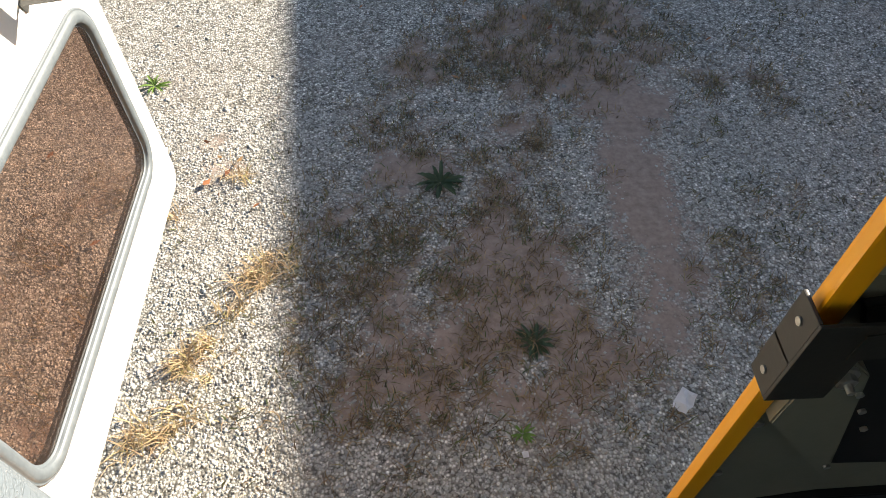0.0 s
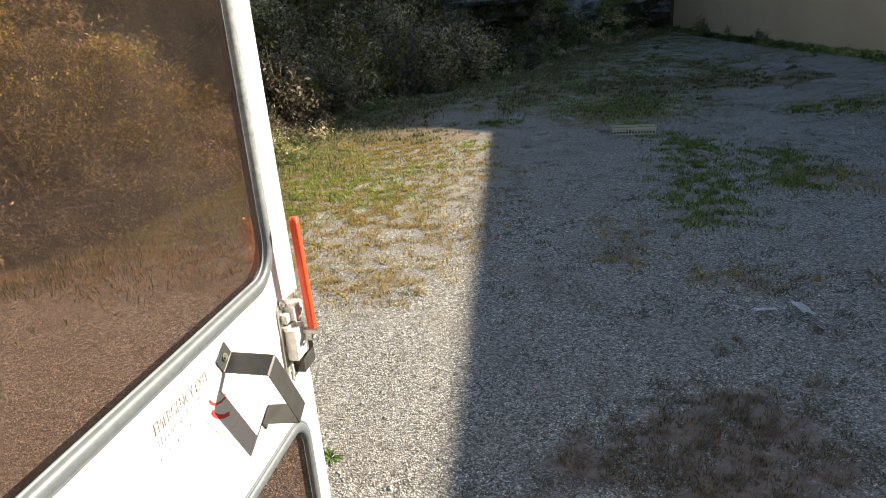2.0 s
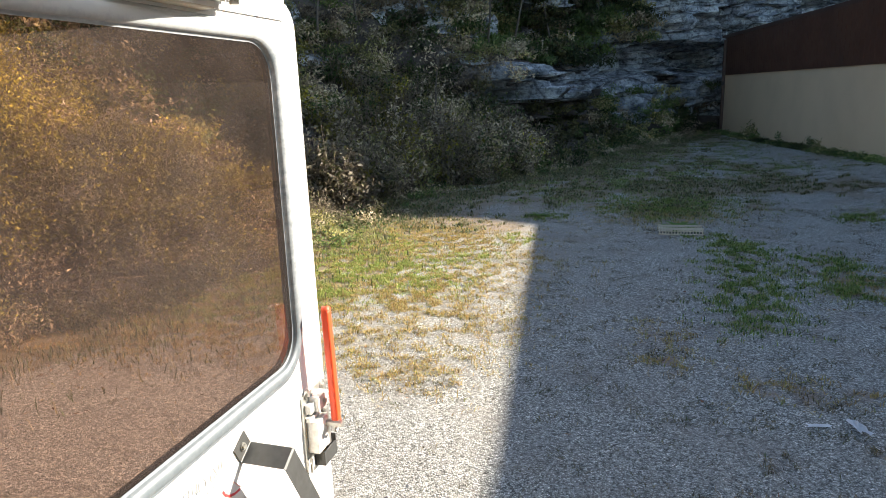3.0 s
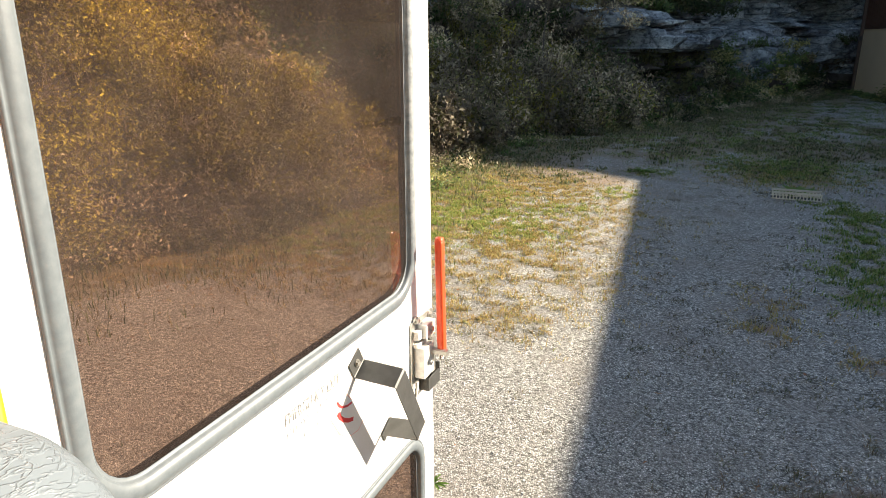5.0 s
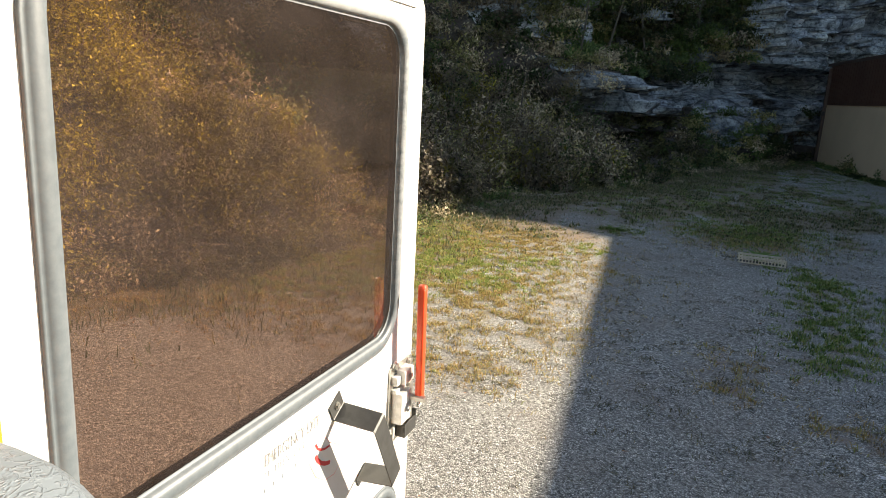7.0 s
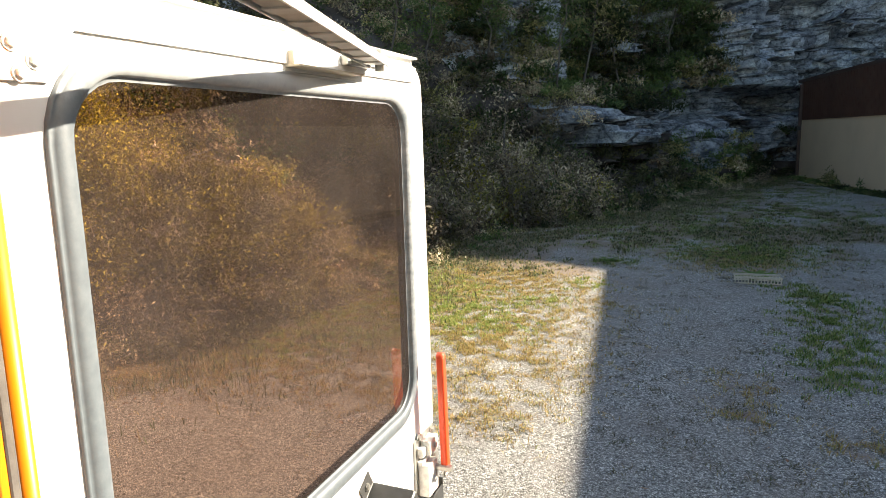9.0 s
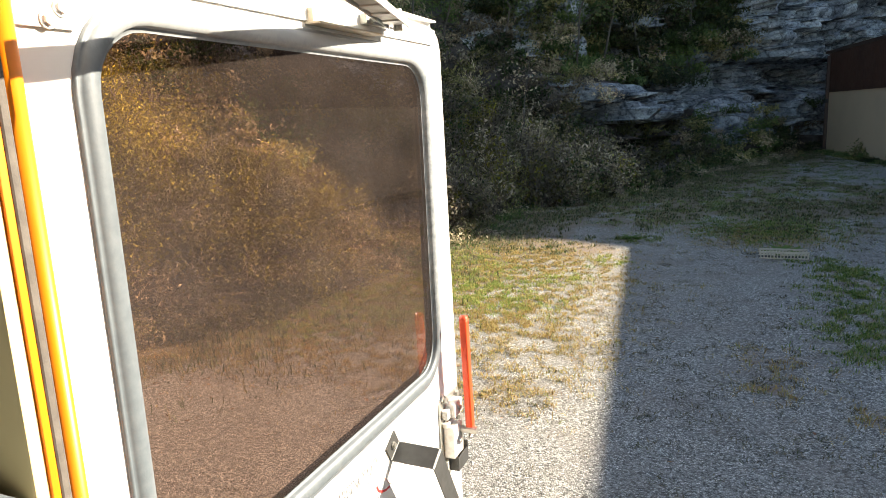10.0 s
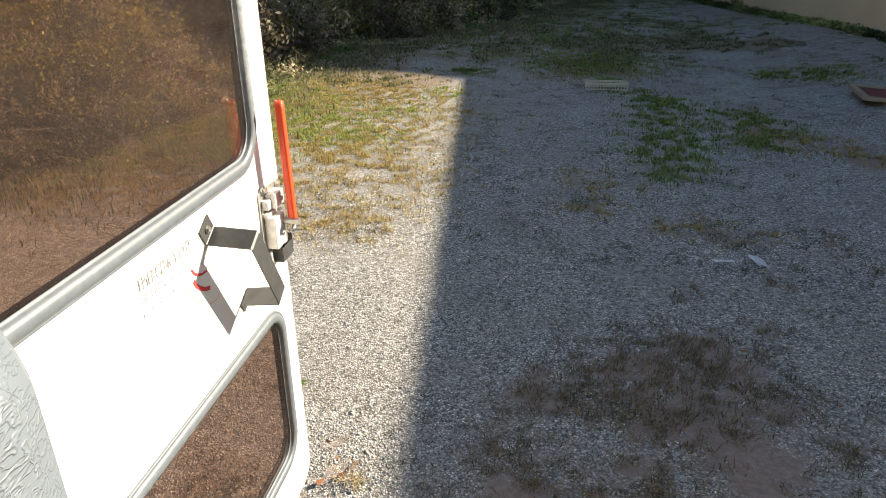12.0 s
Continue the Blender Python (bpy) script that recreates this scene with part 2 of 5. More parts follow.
def soil_mat():
    m, nt, b = nodes_of("bank_soil")
    v = coords(nt)
    n1 = noise_tex(nt, v, 0.8, 8.0, 0.65)
    c = ramp(nt, n1, [(0.3, (0.035, 0.028, 0.022)), (0.5, (0.105, 0.088, 0.072)), (0.7, (0.19, 0.17, 0.152))])
    nt.links.new(c, b.inputs["Base Color"])
    b.inputs["Roughness"].default_value = 0.95
    bump(nt, b, noise_tex(nt, v, 6.0, 8.0, 0.7), 1.0, 0.15)
    return m


M["soil"] = soil_mat()


def rock_mat():
    """Bedded limestone: pale faces, dark bedding cracks and joints, lichen and seep stains."""
    m, nt, b = nodes_of("limestone")
    v = coords(nt)
    warp = N(nt, "TexNoise", Scale=0.9, Detail=4.0)
    nt.links.new(v, warp.inputs["Vector"])
    wv = nt.nodes.new("ShaderNodeVectorMath")
    wv.operation = "MULTIPLY_ADD"
    nt.links.new(warp.outputs["Color"], wv.inputs[0])
    wv.inputs[1].default_value = (0.5, 0.5, 0.35)
    nt.links.new(v, wv.inputs[2])
    blocks = None
    for scale, stretch, share in ((0.5, 1.35, 0.5), (1.3, 1.3, 0.5)):
        mp = nt.nodes.new("ShaderNodeMapping")
        mp.inputs["Scale"].default_value = (1.0, 1.0, stretch)
        nt.links.new(wv.outputs[0], mp.inputs[0])
        vo = N(nt, "TexVoronoi", Scale=scale)
        vo.distance = "CHEBYCHEV"
        nt.links.new(mp.outputs[0], vo.inputs["Vector"])
        sp = nt.nodes.new("ShaderNodeSeparateColor")
        nt.links.new(vo.outputs["Color"], sp.inputs[0])
        k = math_node(nt, "MULTIPLY", sp.outputs[0], share)
        blocks = k if blocks is None else math_node(nt, "ADD", blocks, k)
    mp = nt.nodes.new("ShaderNodeMapping")
    mp.inputs["Scale"].default_value = (0.9, 0.9, 1.5)
    nt.links.new(v, mp.inputs[0])
    n1 = noise_tex(nt, mp.outputs[0], 1.6, 12.0, 0.78)
    n2 = noise_tex(nt, mp.outputs[0], 0.5, 9.0, 0.68)
    n3 = noise_tex(nt, v, 7.0, 8.0, 0.7)
    c = ramp(nt, n1, [(0.36, (0.06, 0.068, 0.077)), (0.44, (0.28, 0.32, 0.345)), (0.55, (0.54, 0.59, 0.62)), (0.66, (0.82, 0.83, 0.81))])
    c = mix(nt, ramp(nt, n2, [(0.52, (0, 0, 0)), (0.62, (0.6, 0.6, 0.6))]), c, (0.085, 0.08, 0.07))
    tone = ramp(nt, blocks, [(0.15, (0.5, 0.5, 0.52)), (0.5, (0.95, 0.95, 0.96)), (0.85, (1.25, 1.22, 1.16))])
    c = mix(nt, 1.0, c, tone, "MULTIPLY")
    c = mix(nt, 1.0, c, ramp(nt, n3, [(0.38, (0.4, 0.4, 0.41)), (0.5, (1.1, 1.1, 1.1))]), "MULTIPLY")
    mj = nt.nodes.new("ShaderNodeMapping")
    mj.inputs["Scale"].default_value = (0.4, 0.4, 1.5)
    nt.links.new(wv.outputs[0], mj.inputs[0])
    vj = N(nt, "TexVoronoi", Scale=1.0)
    vj.feature = "DISTANCE_TO_EDGE"
    nt.links.new(mj.outputs[0], vj.inputs["Vector"])
    joint = ramp(nt, vj.outputs["Distance"], [(0.004, (0.38, 0.385, 0.39)), (0.035, (1, 1, 1))])
    c = mix(nt, 1.0, c, joint, "MULTIPLY")
    nt.links.new(c, b.inputs["Base Color"])
    b.inputs["Roughness"].default_value = 0.9
    h = math_node(nt, "ADD", math_node(nt, "MULTIPLY", blocks, 0.9), math_node(nt, "ADD", math_node(nt, "MULTIPLY", n1, 0.4), math_node(nt, "MULTIPLY", n3, 0.35)))
    bump(nt, b, h, 1.0, 0.25)
    return m


M["rock"] = rock_mat()


def leaf_mat(name, stops, trans=0.35, toned=False):
    """Leaves that vary singly; toned: and from shrub to shrub too."""
    m, nt, b = nodes_of(name)
    gi = nt.nodes.new("ShaderNodeNewGeometry")
    f = gi.outputs["Random Per Island"]
    if toned:
        at = nt.nodes.new("ShaderNodeAttribute")
        at.attribute_name = "tone"
        f = math_node(nt, "ADD", math_node(nt, "MULTIPLY", f, 0.75), math_node(nt, "MULTIPLY", at.outputs["Fac"], 0.25))
    c = ramp(nt, f, stops)
    if toned:
        v = nt.nodes.new("ShaderNodeVectorMath")
        v.operation = "SCALE"
        nt.links.new(c, v.inputs[0])
        nt.links.new(math_node(nt, "ADD", math_node(nt, "MULTIPLY", at.outputs["Fac"], 1.3), 0.4), v.inputs["Scale"])
        c = v.outputs[0]
    nt.links.new(c, b.inputs["Base Color"])
    b.inputs["Roughness"].default_value = 0.65
    tl = N(nt, "BsdfTranslucent")
    nt.links.new(c, tl.inputs[0])
    ms = nt.nodes.new("ShaderNodeMixShader")
    ms.inputs[0].default_value = trans
    nt.links.new(b.outputs[0], ms.inputs[1])
    nt.links.new(tl.outputs[0], ms.inputs[2])
    nt.links.new(ms.outputs[0], nt.nodes["Material Output"].inputs[0])
    return m


M["dark_weed"] = leaf_mat("dark_weed", [(0.0, (0.03, 0.055, 0.025)), (1.0, (0.08, 0.12, 0.05))], 0.3)
M["litter"] = leaf_mat("dead_leaf_litter", [(0.0, (0.09, 0.05, 0.03)), (0.4, (0.22, 0.12, 0.065)), (0.75, (0.33, 0.20, 0.11)), (1.0, (0.46, 0.36, 0.2))], 0.2)
M["fallen"] = leaf_mat("fallen_leaf", [(0.0, (0.16, 0.06, 0.03)), (0.5, (0.36, 0.15, 0.06)), (1.0, (0.42, 0.26, 0.12))], 0.25)

# ---------------------------------------------------------------- mesh helpers


def mesh_object(name, bm, material, smooth=False):
    me = bpy.data.meshes.new(name)
    bmesh.ops.recalc_face_normals(bm, faces=bm.faces[:])
    bm.to_mesh(me)
    bm.free()
    me.materials.append(material)
    if smooth:
        for p in me.polygons:
            p.use_smooth = True
    return new(name, me)


def part(name, bm, material, parent, label="", smooth=False):
    ob = mesh_object(name, bm, material, smooth)
    ob.parent = parent
    ob.matrix_parent_inverse = parent.matrix_world.inverted()
    if label:
        tagged(ob, label)
    return ob


def empty(name, at=(0, 0, 0)):
    e = new(name)
    e.empty_display_size = 0.1
    e.location = at
    e.matrix_world = Matrix.Translation(at)
    return e


def box(lo, hi, bevel=0.0, seg=2):
    bm = bmesh.new()
    bmesh.ops.create_cube(bm, size=1.0)
    for v in bm.verts:
        v.co = [(lo[i] + hi[i]) / 2 + v.co[i] * (hi[i] - lo[i]) for i in range(3)]
    if bevel:
        bmesh.ops.bevel(bm, geom=bm.edges[:], offset=bevel, segments=seg, profile=0.7, affect="EDGES")
    return bm


def rod(a, b, r, r2=None, n=12):
    bm = bmesh.new()
    a, b = Vector(a), Vector(b)
    bmesh.ops.create_cone(bm, cap_ends=True, segments=n, radius1=r, radius2=r if r2 is None else r2, depth=(b - a).length)
    rot = (b - a).to_track_quat("Z", "Y").to_matrix().to_4x4()
    bm.transform(Matrix.Translation((a + b) / 2) @ rot)
    return bm


def join(*bms):
    out = bmesh.new()
    for b in bms:
        me = bpy.data.meshes.new("tmp")
        b.to_mesh(me)
        b.free()
        out.from_mesh(me)
        bpy.data.meshes.remove(me)
    return out


def rrect(y0, z0, y1, z1, r, n=7):
    """A rounded rectangle as a list of (y, z), counter-clockwise."""
    pts = []
    for cy, cz, a0 in ((y1 - r, z0 + r, -90), (y1 - r, z1 - r, 0), (y0 + r, z1 - r, 90), (y0 + r, z0 + r, 180)):
        for i in range(n + 1):
            a = radians(a0 + 90 * i / n)
            pts.append((cy + r * math.cos(a), cz + r * math.sin(a)))
    return pts


def pierced_plate(outer, holes, x0, x1):
    """A plate between x0 and x1 with the outline and the holes given as (y, z) loops."""
    bm = bmesh.new()
    rings = []
    edges = []
    for loop in (outer, *holes):
        vs = [bm.verts.new((x0, y, z)) for y, z in loop]
        rings.append(vs)
        edges += [bm.edges.new((vs[i], vs[(i + 1) % len(vs)])) for i in range(len(vs))]
    bmesh.ops.triangle_fill(bm, use_beauty=True, use_dissolve=False, edges=edges)
    front = bm.faces[:]
    back = {}
    for vs in rings:
        for v in vs:
            back[v] = bm.verts.new((x1, v.co.y, v.co.z))
    for f in front:
        bm.faces.new([back[v] for v in reversed(f.verts)])
    for vs in rings:
        for i in range(len(vs)):
            p, q = vs[i], vs[(i + 1) % len(vs)]
            bm.faces.new((p, q, back[q], back[p]))
    return bm


def frame_ring(y0, z0, y1, z1, r, profile, x):
    """A moulding round a rounded rectangle; profile: (inset, height) from the outer edge inward."""
    bm = bmesh.new()
    rings = []
    for inset, h in profile:
        loop = rrect(y0 + inset, z0 + inset, y1 - inset, z1 - inset, max(r - inset, 0.004))
        rings.append([bm.verts.new((x + h, y, z)) for y, z in loop])
    for a, b in zip(rings, rings[1:]):
        for i in range(len(a)):
            j = (i + 1) % len(a)
            bm.faces.new((a[i], a[j], b[j], b[i]))
    return bm


# ---------------------------------------------------------------- the ground
EDGE = [(-9.5, -6), (-8.6, 0), (-6.9, 3.2), (-5.6, 5.0), (-4.95, 6.4), (-4.7, 7.8), (-4.75, 9.4), (-5.35, 11.5), (-5.4, 13.4), (-4.55, 15.4), (-3.4, 17.2), (-2.4, 20),
        (-1.0, 24.8), (1.0, 30), (3.4, 35.5), (9, 37.5), (30, 38), (70, 38)]


def resample(pts, step):
    out = []
    for (x0, y0), (x1, y1) in zip(pts, pts[1:]):
        n = max(1, round(math.hypot(x1 - x0, y1 - y0) / step))
        out += [(x0 + (x1 - x0) * i / n, y0 + (y1 - y0) * i / n) for i in range(n)]
    return out + [pts[-1]]


LINE = resample(EDGE, 0.25)
LINE = [tuple(sum(LINE[min(max(i + k, 0), len(LINE) - 1)][c] for k in range(-8, 9)) / 17 for c in (0, 1)) for i in range(len(LINE))]
FOOT = np.array(LINE)


def foot_dist(x, y):
    return float(np.sqrt(((FOOT - (x, y)) ** 2).sum(1).min()))


# patches (x, y, radius): withered grass on dirt, trodden bare dirt, green grass
DRY = [(0.18, 3.02, 0.26), (0.55, 3.05, 0.32), (0.70, 2.80, 0.24), (0.20, 2.82, 0.28), (0.92, 3.2, 0.26), (1.15, 3.0, 0.16), (0.54, 3.42, 0.2), (0.86, 3.46, 0.22), (-0.08, 2.85, 0.16),
       (-0.31, 2.48, 0.14), (0.44, 2.36, 0.12), (-0.37, 1.79, 0.2), (-0.22, 1.72, 0.16), (0.45, 1.86, 0.12), (-0.36, 1.31, 0.19), (0.05, 1.56, 0.1), (1.05, 1.28, 0.16),
       (-0.1, 1.08, 0.11), (-0.36, 1.07, 0.15), (0.25, 1.9, 0.12), (-0.18, 1.98, 0.1), (0.3, 1.25, 0.12), (0.08, 1.38, 0.09), (-0.46, 1.63, 0.14), (1.5, 2.72, 0.16), (1.62, 2.55, 0.09), (1.35, 2.69, 0.12),
       (1.42, 1.95, 0.1), (0.31, 6.4, 0.26), (0.29, 5.6, 0.2), (1.12, 5.22, 0.2), (0.95, 5.2, 0.1), (1.32, 5.04, 0.12), (1.6, 5.2, 0.12), (2.04, 5.15, 0.14), (1.5, 4.32, 0.1),
       (0.84, 4.14, 0.1), (1.27, 3.71, 0.13), (0.42, 2.35, 0.12), (3.26, 7.66, 0.32), (2.6, 8.2, 0.4), (0.5, 12.6, 0.8), (-0.2, 1.6, 0.3), (0.25, 1.5, 0.3), (0.3, 2.05, 0.22), (0.5, 1.15, 0.26), (0.0, 1.1, 0.2), (1.1, 1.6, 0.16), (-0.1, 2.3, 0.2), (-1.42, 2.1, 0.14), (-1.55, 1.75, 0.12), (-1.5, 1.3, 0.13), (-1.75, 1.5, 0.12), (-1.35, 1.05, 0.12), (-1.9, 1.15, 0.15), (-1.3, 1.55, 0.09)]
BARE = [(0.81, 2.62, 0.17), (0.84, 2.42, 0.16), (0.84, 2.2, 0.15), (0.84, 1.98, 0.14), (0.83, 1.75, 0.13), (0.83, 1.55, 0.13), (0.83, 1.38, 0.13), (1.0, 2.55, 0.14), (0.1, 1.66, 0.2), (-0.1, 2.2, 0.14),
        (0.2, 1.45, 0.14), (0.35, 1.15, 0.16), (-0.93, 2.22, 0.08), (-0.99, 2.4, 0.06), (-3.5, 11.3, 0.9), (-2.4, 11.0, 0.6), (3.4, 7.4, 0.35)]
GREEN = [(1.12, 10.75, 0.25), (1.36, 10.1, 0.3), (1.48, 9.5, 0.33), (1.32, 8.8, 0.3), (1.28, 8.1, 0.33), (1.22, 7.5, 0.33), (1.15, 6.85, 0.3), (2.3, 9.3, 0.3), (2.36, 8.6, 0.36), (2.25, 8.0, 0.26),
         (4.3, 12.2, 0.45), (3.6, 12.3, 0.25), (-1.5, 12.2, 0.25), (0.7, 13.4, 0.9), (-1.4, 15.5, 1.6), (0.5, 18.0, 2.0), (2.6, 20.0, 1.8), (1.0, 24.0, 2.0), (4.0, 27.0, 1.6)]
LIME = [(-2.35, 7.7, 0.36), (-2.85, 8.3, 0.4), (-3.35, 8.7, 0.5), (-2.95, 7.6, 0.36), (-3.9, 9.4, 0.55), (-3.7, 8.0, 0.5), (-2.1, 9.0, 0.28), (-4.5, 7.4, 0.6), (-4.5, 10.3, 0.5), (-3.5, 6.9, 0.4),
        (-1.75, 10.2, 0.25), (-4.4, 6.3, 0.5), (-3.9, 6.9, 0.4)]
STRAW = [(-3.1, 6.9, 0.7), (-2.4, 5.7, 0.6), (-1.9, 5.0, 0.3), (-2.0, 6.6, 0.5), (-1.7, 8.5, 0.6), (-4.2, 6.2, 0.7), (-4.6, 5.45, 0.42), (-3.7, 5.6, 0.45), (-5.4, 5.0, 0.4), (-2.9, 5.4, 0.32),
         (-2.8, 10.4, 0.8), (-4.2, 8.3, 0.8), (-1.5, 5.1, 0.3), (-3.0, 9.4, 0.7), (-2.2, 9.6, 0.6), (-3.9, 10.4, 0.6), (-2.0, 7.6, 0.5), (-2.6, 7.2, 0.6), (-1.4, 6.2, 0.35)]


def blob(x, y, patches):
    return sum(math.exp(-((x - px) ** 2 + (y - py) ** 2) / (r * r)) for px, py, r in patches)


def wob(x, y):
    return 0.6 + 1.1 * noise.noise((x * 3.1, y * 3.1, 1.7)) + 0.9 * noise.noise((x * 8.0, y * 8.0, 4.1)) + 0.7 * noise.noise((x * 19.0, y * 19.0, 2.1))


def dirt_at(x, y):
    w = wob(x, y)
    d = (0.6 * blob(x, y, DRY) + 0.6 * blob(x, y, GREEN) + 0.28 * blob(x, y, STRAW)) * w + 1.0 * blob(x, y, BARE) * (0.45 + 0.7 * w)
    far = smooth01((y - 10.8) / 2.5) * (0.26 + 0.2 * (1.0 - x) / 4 + 1.1 * noise.noise((x * 0.45, y * 0.28, 9.0)) + 0.9 * noise.noise((x * 1.5, y * 0.8, 4.0)))
    strip = smooth01(((1.1 if y < 6.5 else 2.1) - foot_dist(x, y)) / 0.6) if y > 2 else 0.0
    return min(max(d + far + strip * (0.35 + 0.8 * w), 0.0), 1.0)


TUFTS = [(-0.68, 1.62, 0.085), (-0.63, 1.71, 0.06), (-0.76, 1.52, 0.05), (-0.9, 1.28, 0.08), (-0.84, 1.34, 0.05), (-0.89, 1.06, 0.07), (-1.0, 1.0, 0.06), (-1.1, 2.0, 0.04), (-0.86, 2.17, 0.05)]


def smooth01(t):
    t = min(max(t, 0.0), 1.0)
    return t * t * (3 - 2 * t)


def ground_height(x, y):
    rise = 0.3 * smooth01((x - 3.2) / 3.2) * (1.0 - 0.75 * smooth01((y - 14) / 18)) if y > -6 else 0.0
    return rise + 0.02 * noise.noise((x * 0.5, y * 0.5, 3.0)) + 0.008 * noise.noise((x * 2.5, y * 2.5, 7.0))


def steps(lo, hi, fine_lo, fine_hi, d):
    s = [fine_lo]
    while s[-1] < fine_hi:
        s.append(s[-1] + d)
    k = d
    while s[-1] < hi:
        k *= 1.35
        s.append(s[-1] + k)
    k = d
    while s[0] > lo:
        k *= 1.35
        s.insert(0, s[0] - k)
    return s


def build_ground():
    bm = bmesh.new()
    xs, ys = steps(-1500, 1500, -7, 6.6, 0.09), steps(-1500, 1500, 0, 15, 0.09)
    grid = [[bm.verts.new((x, y, ground_height(x, y) if abs(x) < 60 and abs(y) < 60 else 0)) for x in xs] for y in ys]
    for j in range(len(ys) - 1):
        for i in range(len(xs) - 1):
            bm.faces.new((grid[j][i], grid[j][i + 1], grid[j + 1][i + 1], grid[j + 1][i]))
    ob = mesh_object("ground", bm, M["gravel"], True)
    at = ob.data.attributes.new("dirt", "FLOAT", "POINT")
    at.data.foreach_set("value", [dirt_at(v.co.x, v.co.y) if abs(v.co.x) < 12 and -1 < v.co.y < 40 else 0.15 for v in ob.data.vertices])
    at = ob.data.attributes.new("litter", "FLOAT", "POINT")
    at.data.foreach_set("value", [min(1.0, blob(v.co.x, v.co.y, STRAW) + 0.4 * blob(v.co.x, v.co.y, GREEN) + 0.55 * smooth01((v.co.y - 10.5) / 2.5) + smooth01((2.1 - foot_dist(v.co.x, v.co.y)) / 0.8)) if abs(v.co.x) < 12 and -1 < v.co.y < 40 else 0.0 for v in ob.data.vertices])
    return tagged(ob, "pale crushed-stone gravel lot with bare brown dirt patches", "ground", kind="structure")


build_ground()


def tri_mesh(name, verts, tris, material, label, category, kind="stuff", smooth=False):
    """One mesh from arrays of vertices and triangles."""
    verts, tris = np.asarray(verts, np.float32), np.asarray(tris, np.int32)
    me = bpy.data.meshes.new(name)
    me.vertices.add(len(verts))
    me.vertices.foreach_set("co", verts.ravel())
    me.loops.add(3 * len(tris))
    me.loops.foreach_set("vertex_index", tris.ravel())
    me.polygons.add(len(tris))
    me.polygons.foreach_set("loop_start", np.arange(0, 3 * len(tris), 3, dtype=np.int32))
    me.polygons.foreach_set("loop_total", np.full(len(tris), 3, dtype=np.int32))
    if smooth:
        me.polygons.foreach_set("use_smooth", np.ones(len(tris), dtype=bool))
    me.update(calc_edges=True)
    me.validate()
    me.materials.append(material)
    ob = new(name, me)
    return tagged(ob, label, category, kind=kind)


RNG = np.random.default_rng(11)


def build_stones():
    """Loose crushed stones lying on the lot where the camera passes nearest."""
    pts = []
    zones = ((-1.8, 2.1, 0.4, 2.6, 10500), (-2.5, 2.6, 2.6, 4.4, 3800), (-3.2, 3.2, 4.4, 6.4, 500), (-5.2, -1.8, 0.6, 4.6, 2600))
    for x0, x1, y0, y1, dens in zones:
        n = int((x1 - x0) * (y1 - y0) * dens)
        for x, y in zip(RNG.uniform(x0, x1, n), RNG.uniform(y0, y1, n)):
            if RNG.random() > 1.05 * dirt_at(x, y) + 0.25 * max(0.0, noise.noise((x * 2.2, y * 2.2, 5.5)) + 0.1):
                pts.append((x, y, ground_height(x, y)))
    pts = np.array(pts)
    n = len(pts)
    cube = np.array([(-1, -1, -1), (1, -1, -1), (1, 1, -1), (-1, 1, -1), (-1, -1, 1), (1, -1, 1), (1, 1, 1), (-1, 1, 1)], float)
    tri = np.array([(0, 2, 1), (0, 3, 2), (4, 5, 6), (4, 6, 7), (0, 1, 5), (0, 5, 4), (1, 2, 6), (1, 6, 5), (2, 3, 7), (2, 7, 6), (3, 0, 4), (3, 4, 7)])
    size = RNG.gamma(6.0, 1.0, (n, 1)) / 6.0 * 0.0034
    dims = size * RNG.uniform(0.7, 1.3, (n, 3)) * np.array((1.15, 1.0, 0.27))
    v = cube[None] * dims[:, None] * RNG.uniform(0.45, 1.2, (n, 8, 3))
    ang, tx, ty = RNG.uniform(0, 6.283, n), RNG.normal(0, 0.16, n), RNG.normal(0, 0.16, n)
    c, s = np.cos(ang)[:, None], np.sin(ang)[:, None]
    z = v[:, :, 2] + v[:, :, 0] * tx[:, None] + v[:, :, 1] * ty[:, None]
    v = np.stack((v[:, :, 0] * c - v[:, :, 1] * s, v[:, :, 0] * s + v[:, :, 1] * c, z), -1)
    v += pts[:, None, :] + np.array((0, 0, -0.0002))
    t = tri[None] + (np.arange(n) * 8)[:, None, None]
    tri_mesh("gravel_stones", v.reshape(-1, 3), t.reshape(-1, 3), M["stone"], "loose angular grey crushed stones covering the lot", "gravel")


build_stones()


def blades(places, height, spread, width, lean):
    """Arrays of curved three-triangle grass blades at places (x, y, z)."""
    p = np.array(places, float)
    n = len(p)
    a = RNG.uniform(0, 6.283, n)
    h = height * RNG.uniform(0.45, 1.25, n)
    l = lean * RNG.uniform(0.3, 1.4, n)
    w = width * RNG.uniform(0.6, 1.3, n)
    d = np.stack((np.cos(a), np.sin(a), np.zeros(n)), -1)
    q = np.stack((-np.sin(a), np.cos(a), np.zeros(n)), -1)
    up = np.array((0, 0, 1.0))
    mid = p + d * (0.35 * l)[:, None] + up * (0.62 * h)[:, None]
    tip = p + d * (1.1 * l)[:, None] + up * (h * RNG.uniform(0.35, 1.0, n))[:, None]
    v = np.stack((p - q * (w / 2)[:, None], p + q * (w / 2)[:, None], mid - q * (w * 0.4)[:, None], mid + q * (w * 0.4)[:, None], tip), 1)
    t = np.array([(0, 1, 3), (0, 3, 2), (2, 3, 4)])[None] + (np.arange(n) * 5)[:, None, None]
    return v.reshape(-1, 3), t.reshape(-1, 3)


